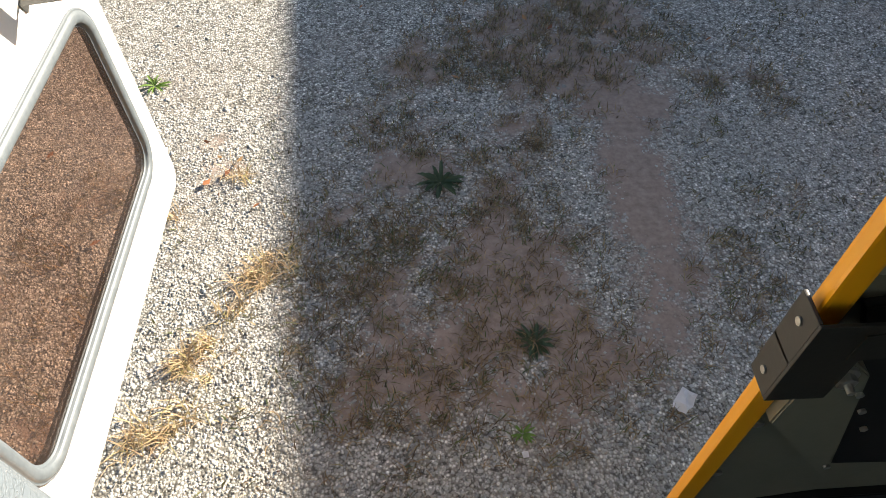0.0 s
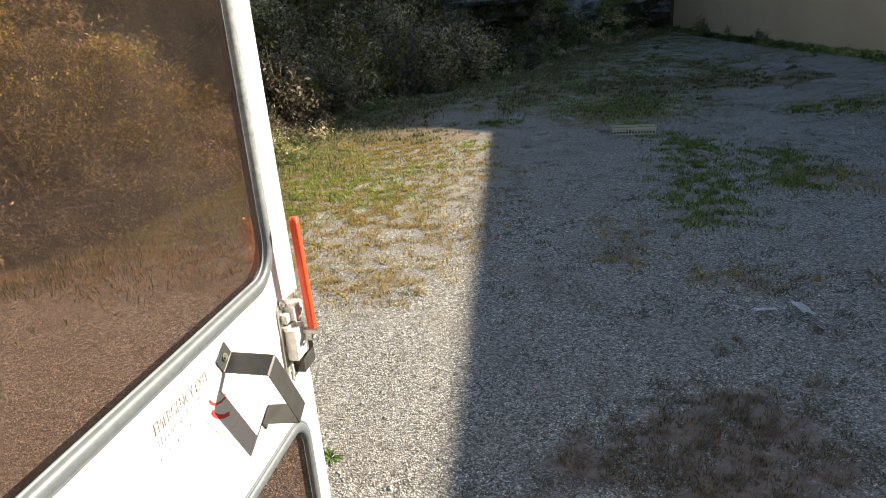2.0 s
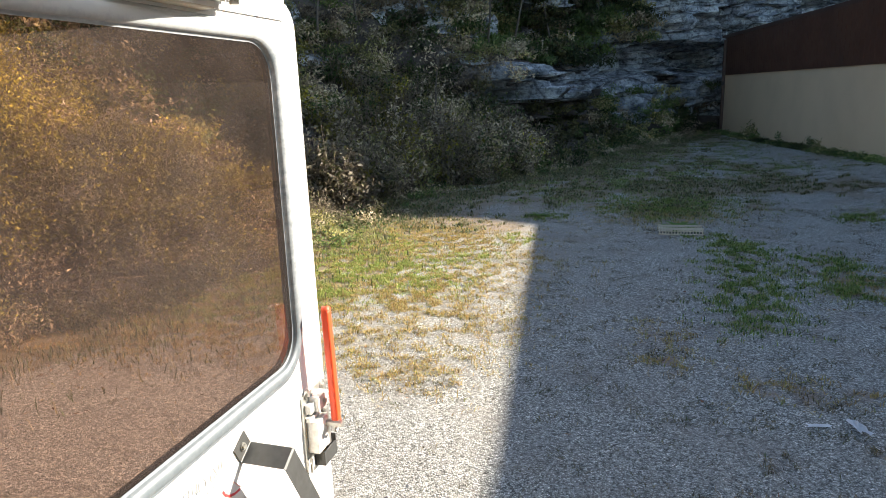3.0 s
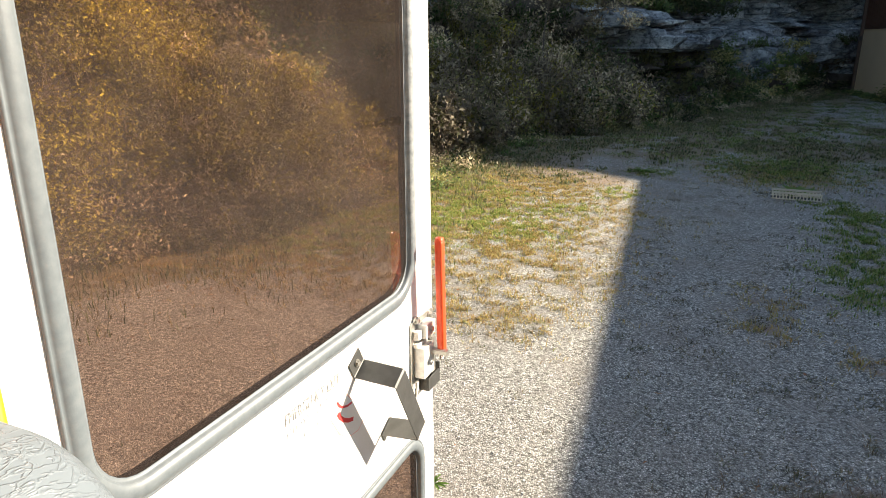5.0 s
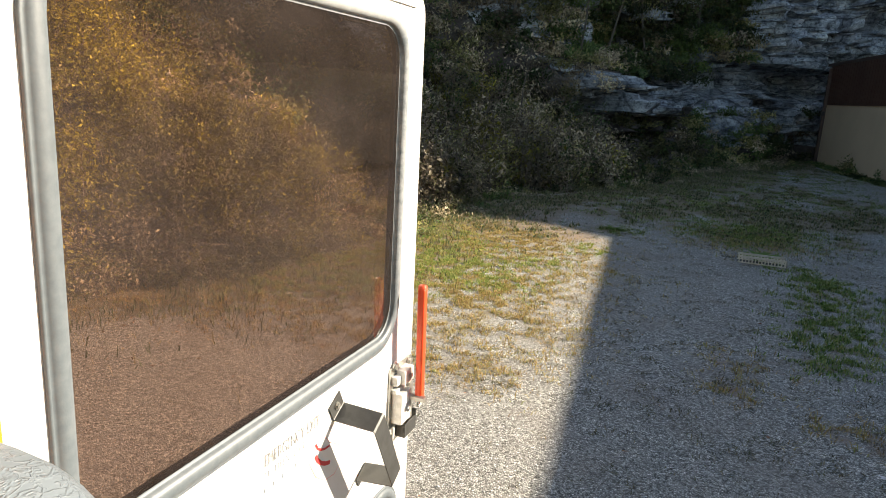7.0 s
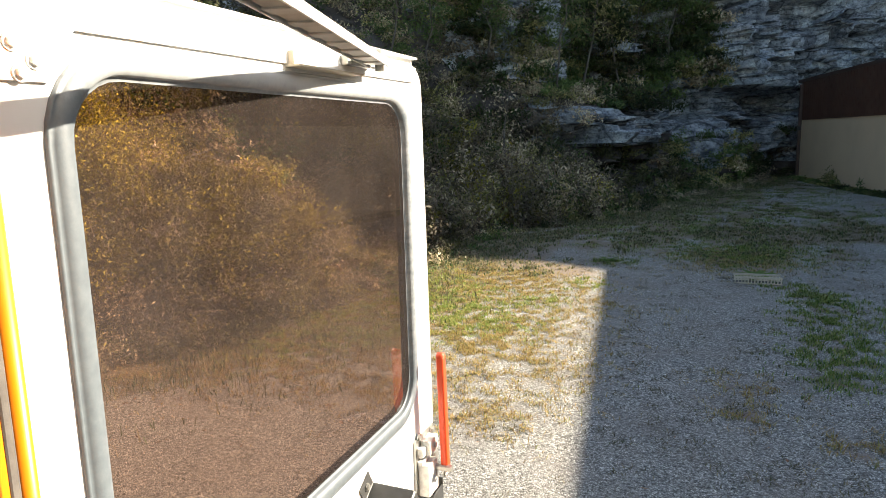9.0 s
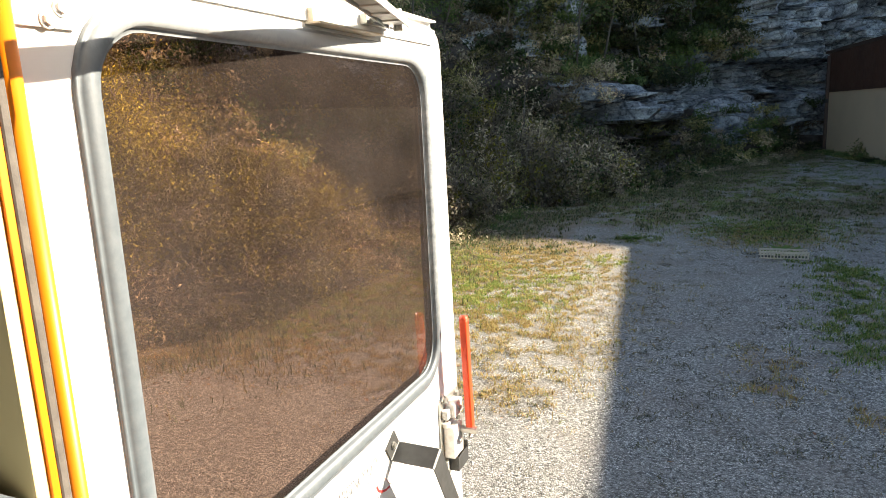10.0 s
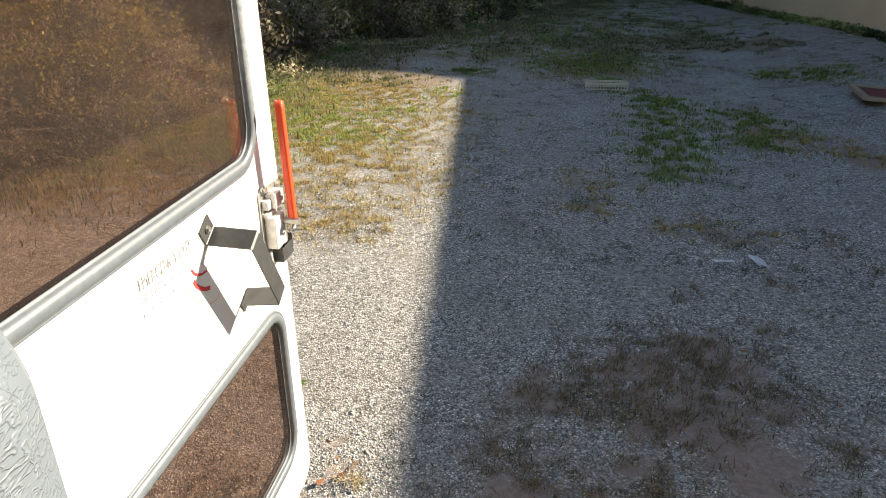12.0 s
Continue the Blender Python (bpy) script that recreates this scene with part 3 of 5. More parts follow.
def scatter(patches, per_area, tight=0.75, clump=0.0, gap=0.0, thick=0.0):
    out = []
    for px, py, r in patches:
        n = int(per_area * r * r)
        cx, cy = RNG.normal(px, r * tight, max(1, n // 14)), RNG.normal(py, r * tight, max(1, n // 14))
        for i in range(n):
            k = i % len(cx)
            sd = 0.018 + (0.02 + clump) * r
            x, y = cx[k] + RNG.normal(0, sd), cy[k] + RNG.normal(0, sd)
            if gap and noise.noise((x * gap, y * gap, 8.8)) + 0.5 * noise.noise((x * 3 * gap, y * 3 * gap, 1.1)) < RNG.uniform(-0.1, 0.25) - thick:
                continue
            out.append((x, y, ground_height(x, y) - 0.003))
    return out


M["dry_grass"] = leaf_mat("withered_grass", [(0.0, (0.08, 0.055, 0.03)), (0.45, (0.21, 0.145, 0.075)), (0.75, (0.38, 0.28, 0.155)), (0.88, (0.13, 0.15, 0.05)), (1.0, (0.07, 0.10, 0.035))], 0.25)
M["straw"] = leaf_mat("straw_grass", [(0.0, (0.24, 0.14, 0.05)), (0.5, (0.50, 0.35, 0.12)), (0.8, (0.46, 0.38, 0.11)), (1.0, (0.22, 0.27, 0.05))], 0.3)
M["green_grass"] = leaf_mat("green_grass", [(0.0, (0.06, 0.12, 0.025)), (0.45, (0.16, 0.27, 0.045)), (0.75, (0.32, 0.38, 0.08)), (1.0, (0.36, 0.30, 0.14))], 0.35)

M["lot_grass"] = leaf_mat("lot_grass", [(0.0, (0.05, 0.075, 0.025)), (0.4, (0.12, 0.155, 0.05)), (0.7, (0.24, 0.20, 0.10)), (1.0, (0.36, 0.29, 0.165))], 0.3)
near_dry = [p for p in DRY if p[1] < 5.2]
v, t = blades(scatter(near_dry, 12500), 0.032, 0.1, 0.0038, 0.042)
tri_mesh("withered_grass", v, t, M["dry_grass"], "low withered brown grass growing through the gravel", "grass")
v, t = blades(scatter([p for p in DRY if p[1] >= 5.2] + STRAW, 15000, 0.9, 0.1, 6.5, 0.08), 0.042, 0.1, 0.006, 0.055)
tri_mesh("straw_grass", v, t, M["straw"], "thin straw-coloured grass on the gravel's sunny edge", "grass")
v, t = blades(scatter([p for p in GREEN if p[1] < 14], 21000, 0.8, 0.1, 5.0, 0.1) + scatter([p for p in GREEN if p[1] >= 14], 4500, 0.85, 0.06, 2.2), 0.05, 0.1, 0.0085, 0.055)
tri_mesh("green_grass", v, t, M["green_grass"], "patches of short green grass on the gravel lot", "grass")
M["lime_grass"] = leaf_mat("yellowing_grass", [(0.0, (0.15, 0.25, 0.035)), (0.5, (0.28, 0.36, 0.06)), (0.8, (0.44, 0.42, 0.11)), (1.0, (0.50, 0.40, 0.20))], 0.35)
v, t = blades(scatter(LIME, 22000, 0.9, 0.06, 6.0, 0.08), 0.045, 0.1, 0.008, 0.05)
tri_mesh("yellowing_grass", v, t, M["lime_grass"], "yellowing green weeds on the sunlit gravel", "grass")
v, t = blades(scatter(TUFTS, 22000, 0.5), 0.055, 0.1, 0.004, 0.075)
M["tuft"] = leaf_mat("bleached_tuft", [(0.0, (0.34, 0.23, 0.13)), (0.5, (0.52, 0.40, 0.24)), (0.85, (0.44, 0.35, 0.18)), (1.0, (0.28, 0.27, 0.10))], 0.3)
tri_mesh("straw_tufts", v, t, M["tuft"], "dry straw tufts in the sunlit gravel by the door", "grass")
far_grass = []
while len(far_grass) < 4600:
    x, y = RNG.uniform(-5, 8.5), RNG.uniform(10.5, 34)
    if dirt_at(x, y) + 0.6 * noise.noise((x * 1.7, y * 0.9, 2.0)) > RNG.uniform(0.35, 1.05):
        far_grass.append((x, y, RNG.uniform(0.05, 0.12)))
v, t = blades(scatter(far_grass, 1300, 0.4, 0.25), 0.07, 0.1, 0.02, 0.075)
tri_mesh("lot_grass", v, t, M["lot_grass"], "thin green and brown grass over the far gravel", "grass")
verge = []
while len(verge) < 14000:
    i = int(RNG.integers(len(LINE)))
    if LINE[i][0] > 6 or LINE[i][1] < 2:
        continue
    a, b = LINE[max(i - 1, 0)], LINE[min(i + 1, len(LINE) - 1)]
    x, y = LINE[i][0] + RNG.normal(0.75, 0.7), LINE[i][1] + RNG.normal(-0.1, 0.35)
    if noise.noise((x * 1.4, y * 1.4, 3.3)) > RNG.uniform(-0.4, 0.4):
        verge.append((x, y, ground_height(x, y) - 0.003))
v, t = blades(verge, 0.12, 0.1, 0.009, 0.09)
tri_mesh("verge_grass", v, t, M["lot_grass"], "rough olive and straw grass along the bank's foot", "grass")
# sparse single tufts all over the lot
loose = []
while len(loose) < 4000:
    x, y = RNG.uniform(-4.5, 7.0), 0.8 + 20.0 * RNG.random() ** 1.05
    if x < -1.0 and y < 4.6 and RNG.random() < 0.9:
        continue
    if noise.noise((x * 0.7, y * 0.5, 6.6)) + 0.6 * noise.noise((x * 2.6, y * 1.8, 3.6)) > RNG.uniform(-0.35, 0.5):
        loose.append((x, y, RNG.uniform(0.02, 0.06) * (1.0 + 0.05 * y)))
M["dark_tuft"] = leaf_mat("dark_tuft", [(0.0, (0.045, 0.04, 0.02)), (0.4, (0.13, 0.105, 0.05)), (0.7, (0.07, 0.095, 0.03)), (1.0, (0.32, 0.25, 0.13))], 0.25)
v, t = blades(scatter(loose, 4800, 0.6, 0.35), 0.022, 0.1, 0.0065, 0.036)
tri_mesh("scattered_grass", v, t, M["dark_tuft"], "scattered small tufts of dry grass in the gravel", "grass")


def line_frame(i):
    a, b = LINE[max(i - 6, 0)], LINE[min(i + 6, len(LINE) - 1)]
    d = Vector((b[0] - a[0], b[1] - a[1])).normalized()
    return Vector(LINE[i]), Vector((-d.y, d.x))


# cross-sections of the hillside, foot to crest, as (metres behind the foot, height)
SOFT = [(0, 0), (0.6, 0.2), (1.2, 0.5), (1.8, 0.85), (2.4, 1.25), (3.0, 1.7), (3.5, 2.15), (4.0, 2.6), (4.4, 3.0), (4.8, 3.45), (5.2, 3.9), (5.6, 4.3),
        (6.1, 4.8), (6.6, 5.3), (7.1, 5.8), (7.7, 6.4), (8.4, 7.0), (9.2, 7.6), (10, 8.2), (12, 9.4), (14, 10.4), (18, 12), (24, 13.5), (40, 15), (70, 16)]
LEDGE = [(0, 0), (0.6, 0.15), (1.2, 0.45), (1.9, 0.85), (2.6, 1.2), (3.2, 1.55), (3.5, 1.8), (2.7, 1.95), (2.5, 2.35), (2.5, 2.8), (2.9, 3.1), (3.8, 3.5),
         (4.4, 4.0), (4.6, 4.7), (4.7, 5.4), (4.9, 6.2), (5.0, 7.2), (5.4, 8.2), (5.6, 9.5), (6.2, 11), (6.8, 12.5), (7.6, 15), (9.5, 18), (30, 19), (70, 19)]
CLIFF = [(0, 0), (0.5, 0.3), (0.9, 0.7), (1.2, 1.1), (1.3, 1.6), (1.35, 2.1), (1.5, 2.6), (2.0, 2.85), (3.0, 3.1), (3.1, 3.7), (2.2, 4.05), (1.5, 4.2),
         (1.5, 4.8), (1.2, 5.0), (1.25, 5.7), (1.7, 5.9), (1.6, 6.9), (1.9, 7.2), (1.8, 8.6), (2.3, 9.0), (2.5, 11), (3.5, 14), (9.5, 18), (30, 19), (70, 19)]
SUB = 7


def section(i, k):
    """The point k steps up the hillside at station i of its foot."""
    j, f = min(k // SUB, len(SOFT) - 2), (k - SUB * min(k // SUB, len(SOFT) - 2)) / SUB
    y = LINE[i][1]
    x = LINE[i][0]
    a = smooth01((y - 17.5) / 4.5) if x < 8 else 1.0
    b = smooth01((y - 27.5) / 4.0) if x < 8 else 1.0
    s = z = 0.0
    for prof, w in ((SOFT, 1 - a), (LEDGE, a * (1 - b)), (CLIFF, a * b)):
        (s0, z0), (s1, z1) = prof[j], prof[j + 1]
        s += w * (s0 + (s1 - s0) * f)
        z += w * (z0 + (z1 - z0) * f)
    p, n = line_frame(i)
    q = p + n * s
    k1 = min(s / 1.5, 1.0)
    rough = noise.fractal(Vector((q.x * 0.5, q.y * 0.5, z * 1.1)), 0.85, 2.1, 5)
    strata = noise.noise(Vector((q.x * 0.15, q.y * 0.15, z * 2.6))) + 0.5 * noise.noise(Vector((q.x * 0.5, q.y * 0.5, z * 6.0)))
    wx, wz = q.x + 0.5 * rough + 0.3 * z, z + 0.35 * strata
    block = noise.cell(Vector((wx * 0.42, q.y * 0.42, wz * 0.75))) - 0.5 + 0.55 * (noise.cell(Vector((wx * 1.1, q.y * 1.1, wz * 1.7))) - 0.5)
    off = k1 * (rough * (0.5 - 0.3 * a) + a * (strata * 0.12 + block * 0.8))
    return Vector((q.x + n.x * off, q.y + n.y * off, z - 0.04 + rough * (0.22 - 0.16 * a) * k1)), a, b


def build_hillside():
    cols = SUB * (len(SOFT) - 1) + 1
    verts, tris, mats = [], [], []
    info = []
    for i in range(len(LINE)):
        for k in range(cols):
            p, a, b = section(i, k)
            verts.append(p)
            info.append((a, b, k))
    V = np.array(verts)
    for i in range(len(LINE) - 1):
        for k in range(cols - 1):
            o = i * cols + k
            tris += [(o, o + cols, o + cols + 1), (o, o + cols + 1, o + 1)]
    ob = tri_mesh("hillside", V, tris, M["soil"], "steep wooded bank rising to a grey limestone cliff", "hillside", "structure", True)
    ob.data.materials.append(M["rock"])
    idx = np.zeros(len(tris), np.int32)
    for n, (p, q, r) in enumerate(tris):
        a, b, k = info[p]
        w = noise.noise(Vector(V[p]) * 0.6) * 0.35
        if (b > 0.4 + w and k > 2 * SUB) or (a > 0.55 + w and 6 * SUB <= k < 10 * SUB + 1) or (a > 0.3 + w and k > 11.5 * SUB):
            idx[n] = 1
        elif a < 0.6 and 8.5 < LINE[n // (2 * (cols - 1))][1] < 16 and 8 * SUB < k and w > 0.02:
            idx[n] = 1
    ob.data.polygons.foreach_set("material_index", idx)
    ob.data.polygons.foreach_set("use_smooth", idx == 0)


build_hillside()

def build_shade_ridge():
    """An unseen ridge added beyond the building, its outline cut to shade the far lot."""
    sd, sq = Vector((math.cos(SUN_AZ), math.sin(SUN_AZ))), Vector((-math.sin(SUN_AZ), math.cos(SUN_AZ)))
    P, Q = [31, 32, 33, 34, 36, 40, 48, 60, 80], [6 + 0.5 * i for i in range(40)] + [28, 34, 45, 60, 90]
    shape = [(6, 0), (9.6, 0.5), (10.3, 13.2), (13.0, 14.9), (14.2, 19.3), (15.3, 25.5), (18, 29.5), (90, 31.5)]
    verts, tris = [], []
    for q in Q:
        top = next(a[1] + (b[1] - a[1]) * (q - a[0]) / (b[0] - a[0]) for a, b in zip(shape, shape[1:]) if q <= b[0])
        for p in P:
            k = smooth01((p - 31) / 3.0) if p < 48 else 1 - 0.5 * smooth01((p - 48) / 32)
            w = sd * p + sq * q
            verts.append((w.x, w.y, top * k + (0.35 * noise.noise((q * 0.9, p * 0.3, 2.0)) if k > 0.5 else 0) - 0.1))
    n = len(P)
    for i in range(len(Q) - 1):
        for j in range(n - 1):
            o = i * n + j
            tris += [(o, o + 1, o + n + 1), (o, o + n + 1, o + n)]
    tri_mesh("shade_ridge", verts, tris, M["soil"], "steep unseen ridge added beyond the building to shade the lot", "hillside", "structure")


build_shade_ridge()

# ---------------------------------------------------------------- undergrowth
M["gold_leaf"] = leaf_mat("gold_leaves", [(0.0, (0.04, 0.03, 0.012)), (0.3, (0.20, 0.165, 0.03)), (0.6, (0.50, 0.45, 0.05)), (0.78, (0.13, 0.13, 0.03)), (1.0, (0.86, 0.76, 0.10))], 0.3, True)
M["brown_leaf"] = leaf_mat("brown_leaves", [(0.0, (0.08, 0.06, 0.042)), (0.35, (0.40, 0.325, 0.21)), (0.7, (0.64, 0.55, 0.375)), (0.88, (0.30, 0.29, 0.15)), (1.0, (0.85, 0.76, 0.60))], 0.3, True)
M["olive_leaf"] = leaf_mat("olive_leaves", [(0.0, (0.05, 0.055, 0.022)), (0.4, (0.23, 0.235, 0.085)), (0.8, (0.40, 0.36, 0.145)), (1.0, (0.62, 0.53, 0.26))], 0.4, True)
M["green_leaf"] = leaf_mat("green_leaves", [(0.0, (0.025, 0.045, 0.014)), (0.4, (0.08, 0.13, 0.035)), (0.85, (0.15, 0.21, 0.065)), (1.0, (0.30, 0.31, 0.13))], 0.4, True)
M["twig"] = surface("twig_bark", (0.16, 0.12, 0.085), (0.34, 0.29, 0.23), 0.85, 0, 60, 6, 0.3, 0.002)
M["bark"] = surface("pale_bark", (0.10, 0.082, 0.065), (0.22, 0.20, 0.165), 0.85, 0, 40, 5, 0.4, 0.004)

TWIG_V, TWIG_T, LEAVES = [], [], {"gold": [], "brown": [], "olive": [], "green": []}


def add_twig(points, r0, r1, verts, tris, sides=3):
    base = len(verts)
    n = len(points)
    for i, p in enumerate(points):
        d = (points[min(i + 1, n - 1)] - points[max(i - 1, 0)]).normalized()
        u = d.orthogonal().normalized()
        w = d.cross(u)
        r = r0 + (r1 - r0) * i / (n - 1)
        for k in range(sides):
            a = 6.2832 * k / sides
            verts.append(p + (u * math.cos(a) + w * math.sin(a)) * r)
    for i in range(n - 1):
        for k in range(sides):
            a, b = base + i * sides + k, base + i * sides + (k + 1) % sides
            tris.append((a, b, b + sides))
            tris.append((a, b + sides, a + sides))


def shrub(base, height, width, kind, twigs, leaves, leaf, droop=0.2, bare=0.25):
    """Twigs that fan out from a base, with small leaves along them."""
    tone = min(max(0.42 + 0.95 * noise.noise(base * 0.45) + 0.5 * noise.noise(base * 1.3) + random.uniform(-0.25, 0.25), 0.0), 1.0)
    for _ in range(twigs):
        a, k = random.uniform(0, 6.283), random.random() ** 0.6
        tip = Vector((math.cos(a) * width * k, math.sin(a) * width * k, height * random.uniform(0.45, 1.05) * (1 - 0.35 * k)))
        b0 = base + Vector((random.gauss(0, 0.12 * width), random.gauss(0, 0.12 * width), -0.05))
        pts = []
        for j in range(5):
            f = j / 4
            wob_ = Vector((random.gauss(0, 1), random.gauss(0, 1), random.gauss(0, 1))) * 0.05 * width * f
            pts.append(b0 + Vector((tip.x * f ** 1.3, tip.y * f ** 1.3, tip.z * (f - droop * f * f * f))) + wob_)
        add_twig(pts, 0.006 + 0.004 * height, 0.002, TWIG_V, TWIG_T)
        for _ in range(leaves):
            f = bare + (1 - bare) * random.random()
            j = min(int(f * 4), 3)
            p = pts[j].lerp(pts[j + 1], f * 4 - j) + Vector((random.gauss(0, 1), random.gauss(0, 1), random.gauss(0, 0.8))) * (0.07 * width + 0.03)
            LEAVES[kind].append((p, leaf * random.uniform(0.55, 1.35), tone))


def foot_index(y):
    return min(range(len(LINE)), key=lambda i: abs(LINE[i][1] - y) + (100 if LINE[i][0] > 8 else 0))


def on_bank(y, k):
    p, a, b = section(foot_index(y), int(k * SUB))
    return p


random.seed(5)
# sunny bank behind the door: gold in the middle, thinner and browner higher up, olive weeds at the foot
for _ in range(640):
    y, k = random.uniform(2.8, 11.8), 16 * random.random() ** 1.35
    if y > 9.6 and k > 5 and random.random() < 0.75:
        continue
    p = on_bank(y, k)
    if k < 1.0:
        shrub(p, random.uniform(0.3, 0.55), random.uniform(0.35, 0.6), random.choices(("brown", "olive", "gold"), (3, 5, 1))[0], 16, 26, 0.045)
    elif k < 2.0:
        shrub(p, random.uniform(0.5, 0.9), random.uniform(0.45, 0.7), random.choices(("brown", "gold", "olive"), (3, 5, 2))[0], 18, 17, 0.052, 0.2, 0.35)
    else:
        kind = "gold" if random.random() < (0.9 if k < 8 else 0.35) else random.choice(("brown", "olive"))
        shrub(p, random.uniform(0.7, 1.3), random.uniform(0.45, 0.8), kind, 15, 27 if k < 9 else 16, 0.06)
# tangle at the foot of the bank further along
for _ in range(330):
    y, k = random.uniform(12.0, 20.5), 8 * random.random() ** 1.5
    p = on_bank(y, k)
    # more gold leaves nearer by stand in for light bounced off the lot
    kind = random.choices(("brown", "olive", "green", "gold"), (6, 3, 0.6, 2.2) if y < 16.5 else (6, 3, 0.8, 0.3))[0]
    shrub(p, random.uniform(0.8, 1.9) * (1.2 if k < 4 else 0.8), random.uniform(0.4, 0.85), kind, 16, 17, 0.105)
# low weeds that straggle out over the lot's edge
for _ in range(230):
    y = random.uniform(9.5, 33)
    p = on_bank(y, 0)
    p = Vector((p.x + random.gauss(0.25, 0.45), p.y + random.gauss(0, 0.4), 0.0))
    kind = random.choices(("brown", "olive", "green"), (3, 3, 3))[0]
    shrub(p, random.uniform(0.15, 0.55), random.uniform(0.2, 0.5), kind, 10, 16, 0.065)
# vines and brush on the slope above
for _ in range(300):
    y, k = random.uniform(9.5, 22), random.uniform(5, 18)
    p = on_bank(y, k)
    kind = random.choices(("green", "olive", "brown"), (3, 3, 4))[0]
    shrub(p, random.uniform(0.6, 1.3), random.uniform(0.5, 1.0), kind, 12, 24, 0.11, 0.6)
# low green brush below the rock ledge, and the shelf above it
for _ in range(170):
    y, k = random.uniform(19.5, 35.4), 5 * random.random() ** 1.2
    p = on_bank(y, k)
    kind = random.choices(("green", "olive", "brown"), (4, 3, 1.5))[0]
    shrub(p, random.uniform(0.45, 1.0), random.uniform(0.45, 0.9), kind, 11, 26, 0.12)
for _ in range(230):
    y, k = random.uniform(19.0, 28.0), random.uniform(10.5, 19)
    p = on_bank(y, k)
    kind = random.choices(("green", "olive", "brown"), (4, 3, 3))[0]
    shrub(p, random.uniform(0.6, 1.5), random.uniform(0.6, 1.1), kind, 10, 34, 0.14, 0.5)
# creepers hanging over the cliff above the ledge
for _ in range(260):
    y, k = random.uniform(24.5, 31.3), random.uniform(10, 20)
    p = on_bank(y, k)
    kind = random.choices(("green", "olive", "brown"), (6, 3, 1.5))[0]
    shrub(p + Vector((0.2, -0.3, 0)), random.uniform(0.7, 1.5), random.uniform(0.6, 1.2), kind, 10, 36, 0.15, 0.7)
# strip of weeds along the building's wall
for _ in range(420):
    f = random.random()
    p = Vector((4.05 + (9.08 - 4.05) * f * 0.55 - random.uniform(0.04, 0.32), 34.4 - 38.4 * f * 0.55, 0))
    p.z = ground_height(p.x, p.y)
    shrub(p, (0.75 if random.random() < 0.004 else random.choice((0.14, 0.18, 0.24))) * random.uniform(0.7, 1.25), random.uniform(0.14, 0.25), random.choice(("green", "green", "olive")), 8, 18, 0.075)


shrub(Vector((4.62, 29.4, ground_height(4.62, 29.4))), 1.1, 0.42, "olive", 16, 22, 0.11, 0.1, 0.15)
shrub(Vector((4.75, 28.9, ground_height(4.75, 28.9))), 0.6, 0.4, "green", 12, 20, 0.1)


def leaf_arrays(items):
    n = len(items)
    p = np.array([tuple(i[0]) for i in items])
    s = np.array([i[1] for i in items])
    a = RNG.normal(0, 1, (n, 3))
    a /= np.linalg.norm(a, axis=1, keepdims=True)
    b = np.cross(a, RNG.normal(0, 1, (n, 3)))
    b /= np.linalg.norm(b, axis=1, keepdims=True)
    c = np.cross(a, b)
    L, W = s[:, None], (s * RNG.uniform(0.3, 0.55, n))[:, None]
    v = np.stack((p - a * L * 0.5, p + b * W * 0.5 + c * W * 0.25, p + a * L * 0.5, p - b * W * 0.5 + c * W * 0.25), 1)
    t = np.array([(0, 1, 2), (0, 2, 3)])[None] + (np.arange(n) * 4)[:, None, None]
    return v.reshape(-1, 3), t.reshape(-1, 3)


def tone_of(ob, items):
    at = ob.data.attributes.new("tone", "FLOAT", "POINT")
    at.data.foreach_set("value", np.repeat([i[2] for i in items], 4).astype(np.float32))


for kind, label in (("gold", "golden-yellow autumn leaves of the sunlit brush"), ("brown", "dry grey-brown weeds and dead leaves on the bank"),
                    ("olive", "olive-green brush leaves on the shaded bank"), ("green", "dark green vines and leaves on the bank")):
    v, t = leaf_arrays(LEAVES[kind])
    ob = tri_mesh(kind + "_undergrowth", v, t, M[kind + "_leaf"], label, "undergrowth")
    tone_of(ob, LEAVES[kind])
tri_mesh("brush_twigs", np.array([tuple(q) for q in TWIG_V]), TWIG_T, M["twig"], "tangled bare grey-brown twigs of the brush", "undergrowth")


# dead leaves along the foot of the bank
lit = []
for _ in range(16000):
    i = random.randrange(len(LINE))
    if LINE[i][0] > 6 or LINE[i][1] < 2:
        continue
    p, nn = line_frame(i)
    q = p + nn * random.gauss(-0.6, 0.85) + Vector((random.gauss(0, 0.2), random.gauss(0, 0.2)))
    lit.append((Vector((q.x, q.y, ground_height(q.x, q.y) + 0.012)), random.uniform(0.03, 0.075)))
v, t = leaf_arrays(lit)
zz = np.repeat([q[0].z for q in lit], 4)
v[:, 2] = zz + (v[:, 2] - zz) * 0.4
tri_mesh("leaf_litter", v, t, M["litter"], "brown and russet dead leaves along the foot of the bank", "leaves")


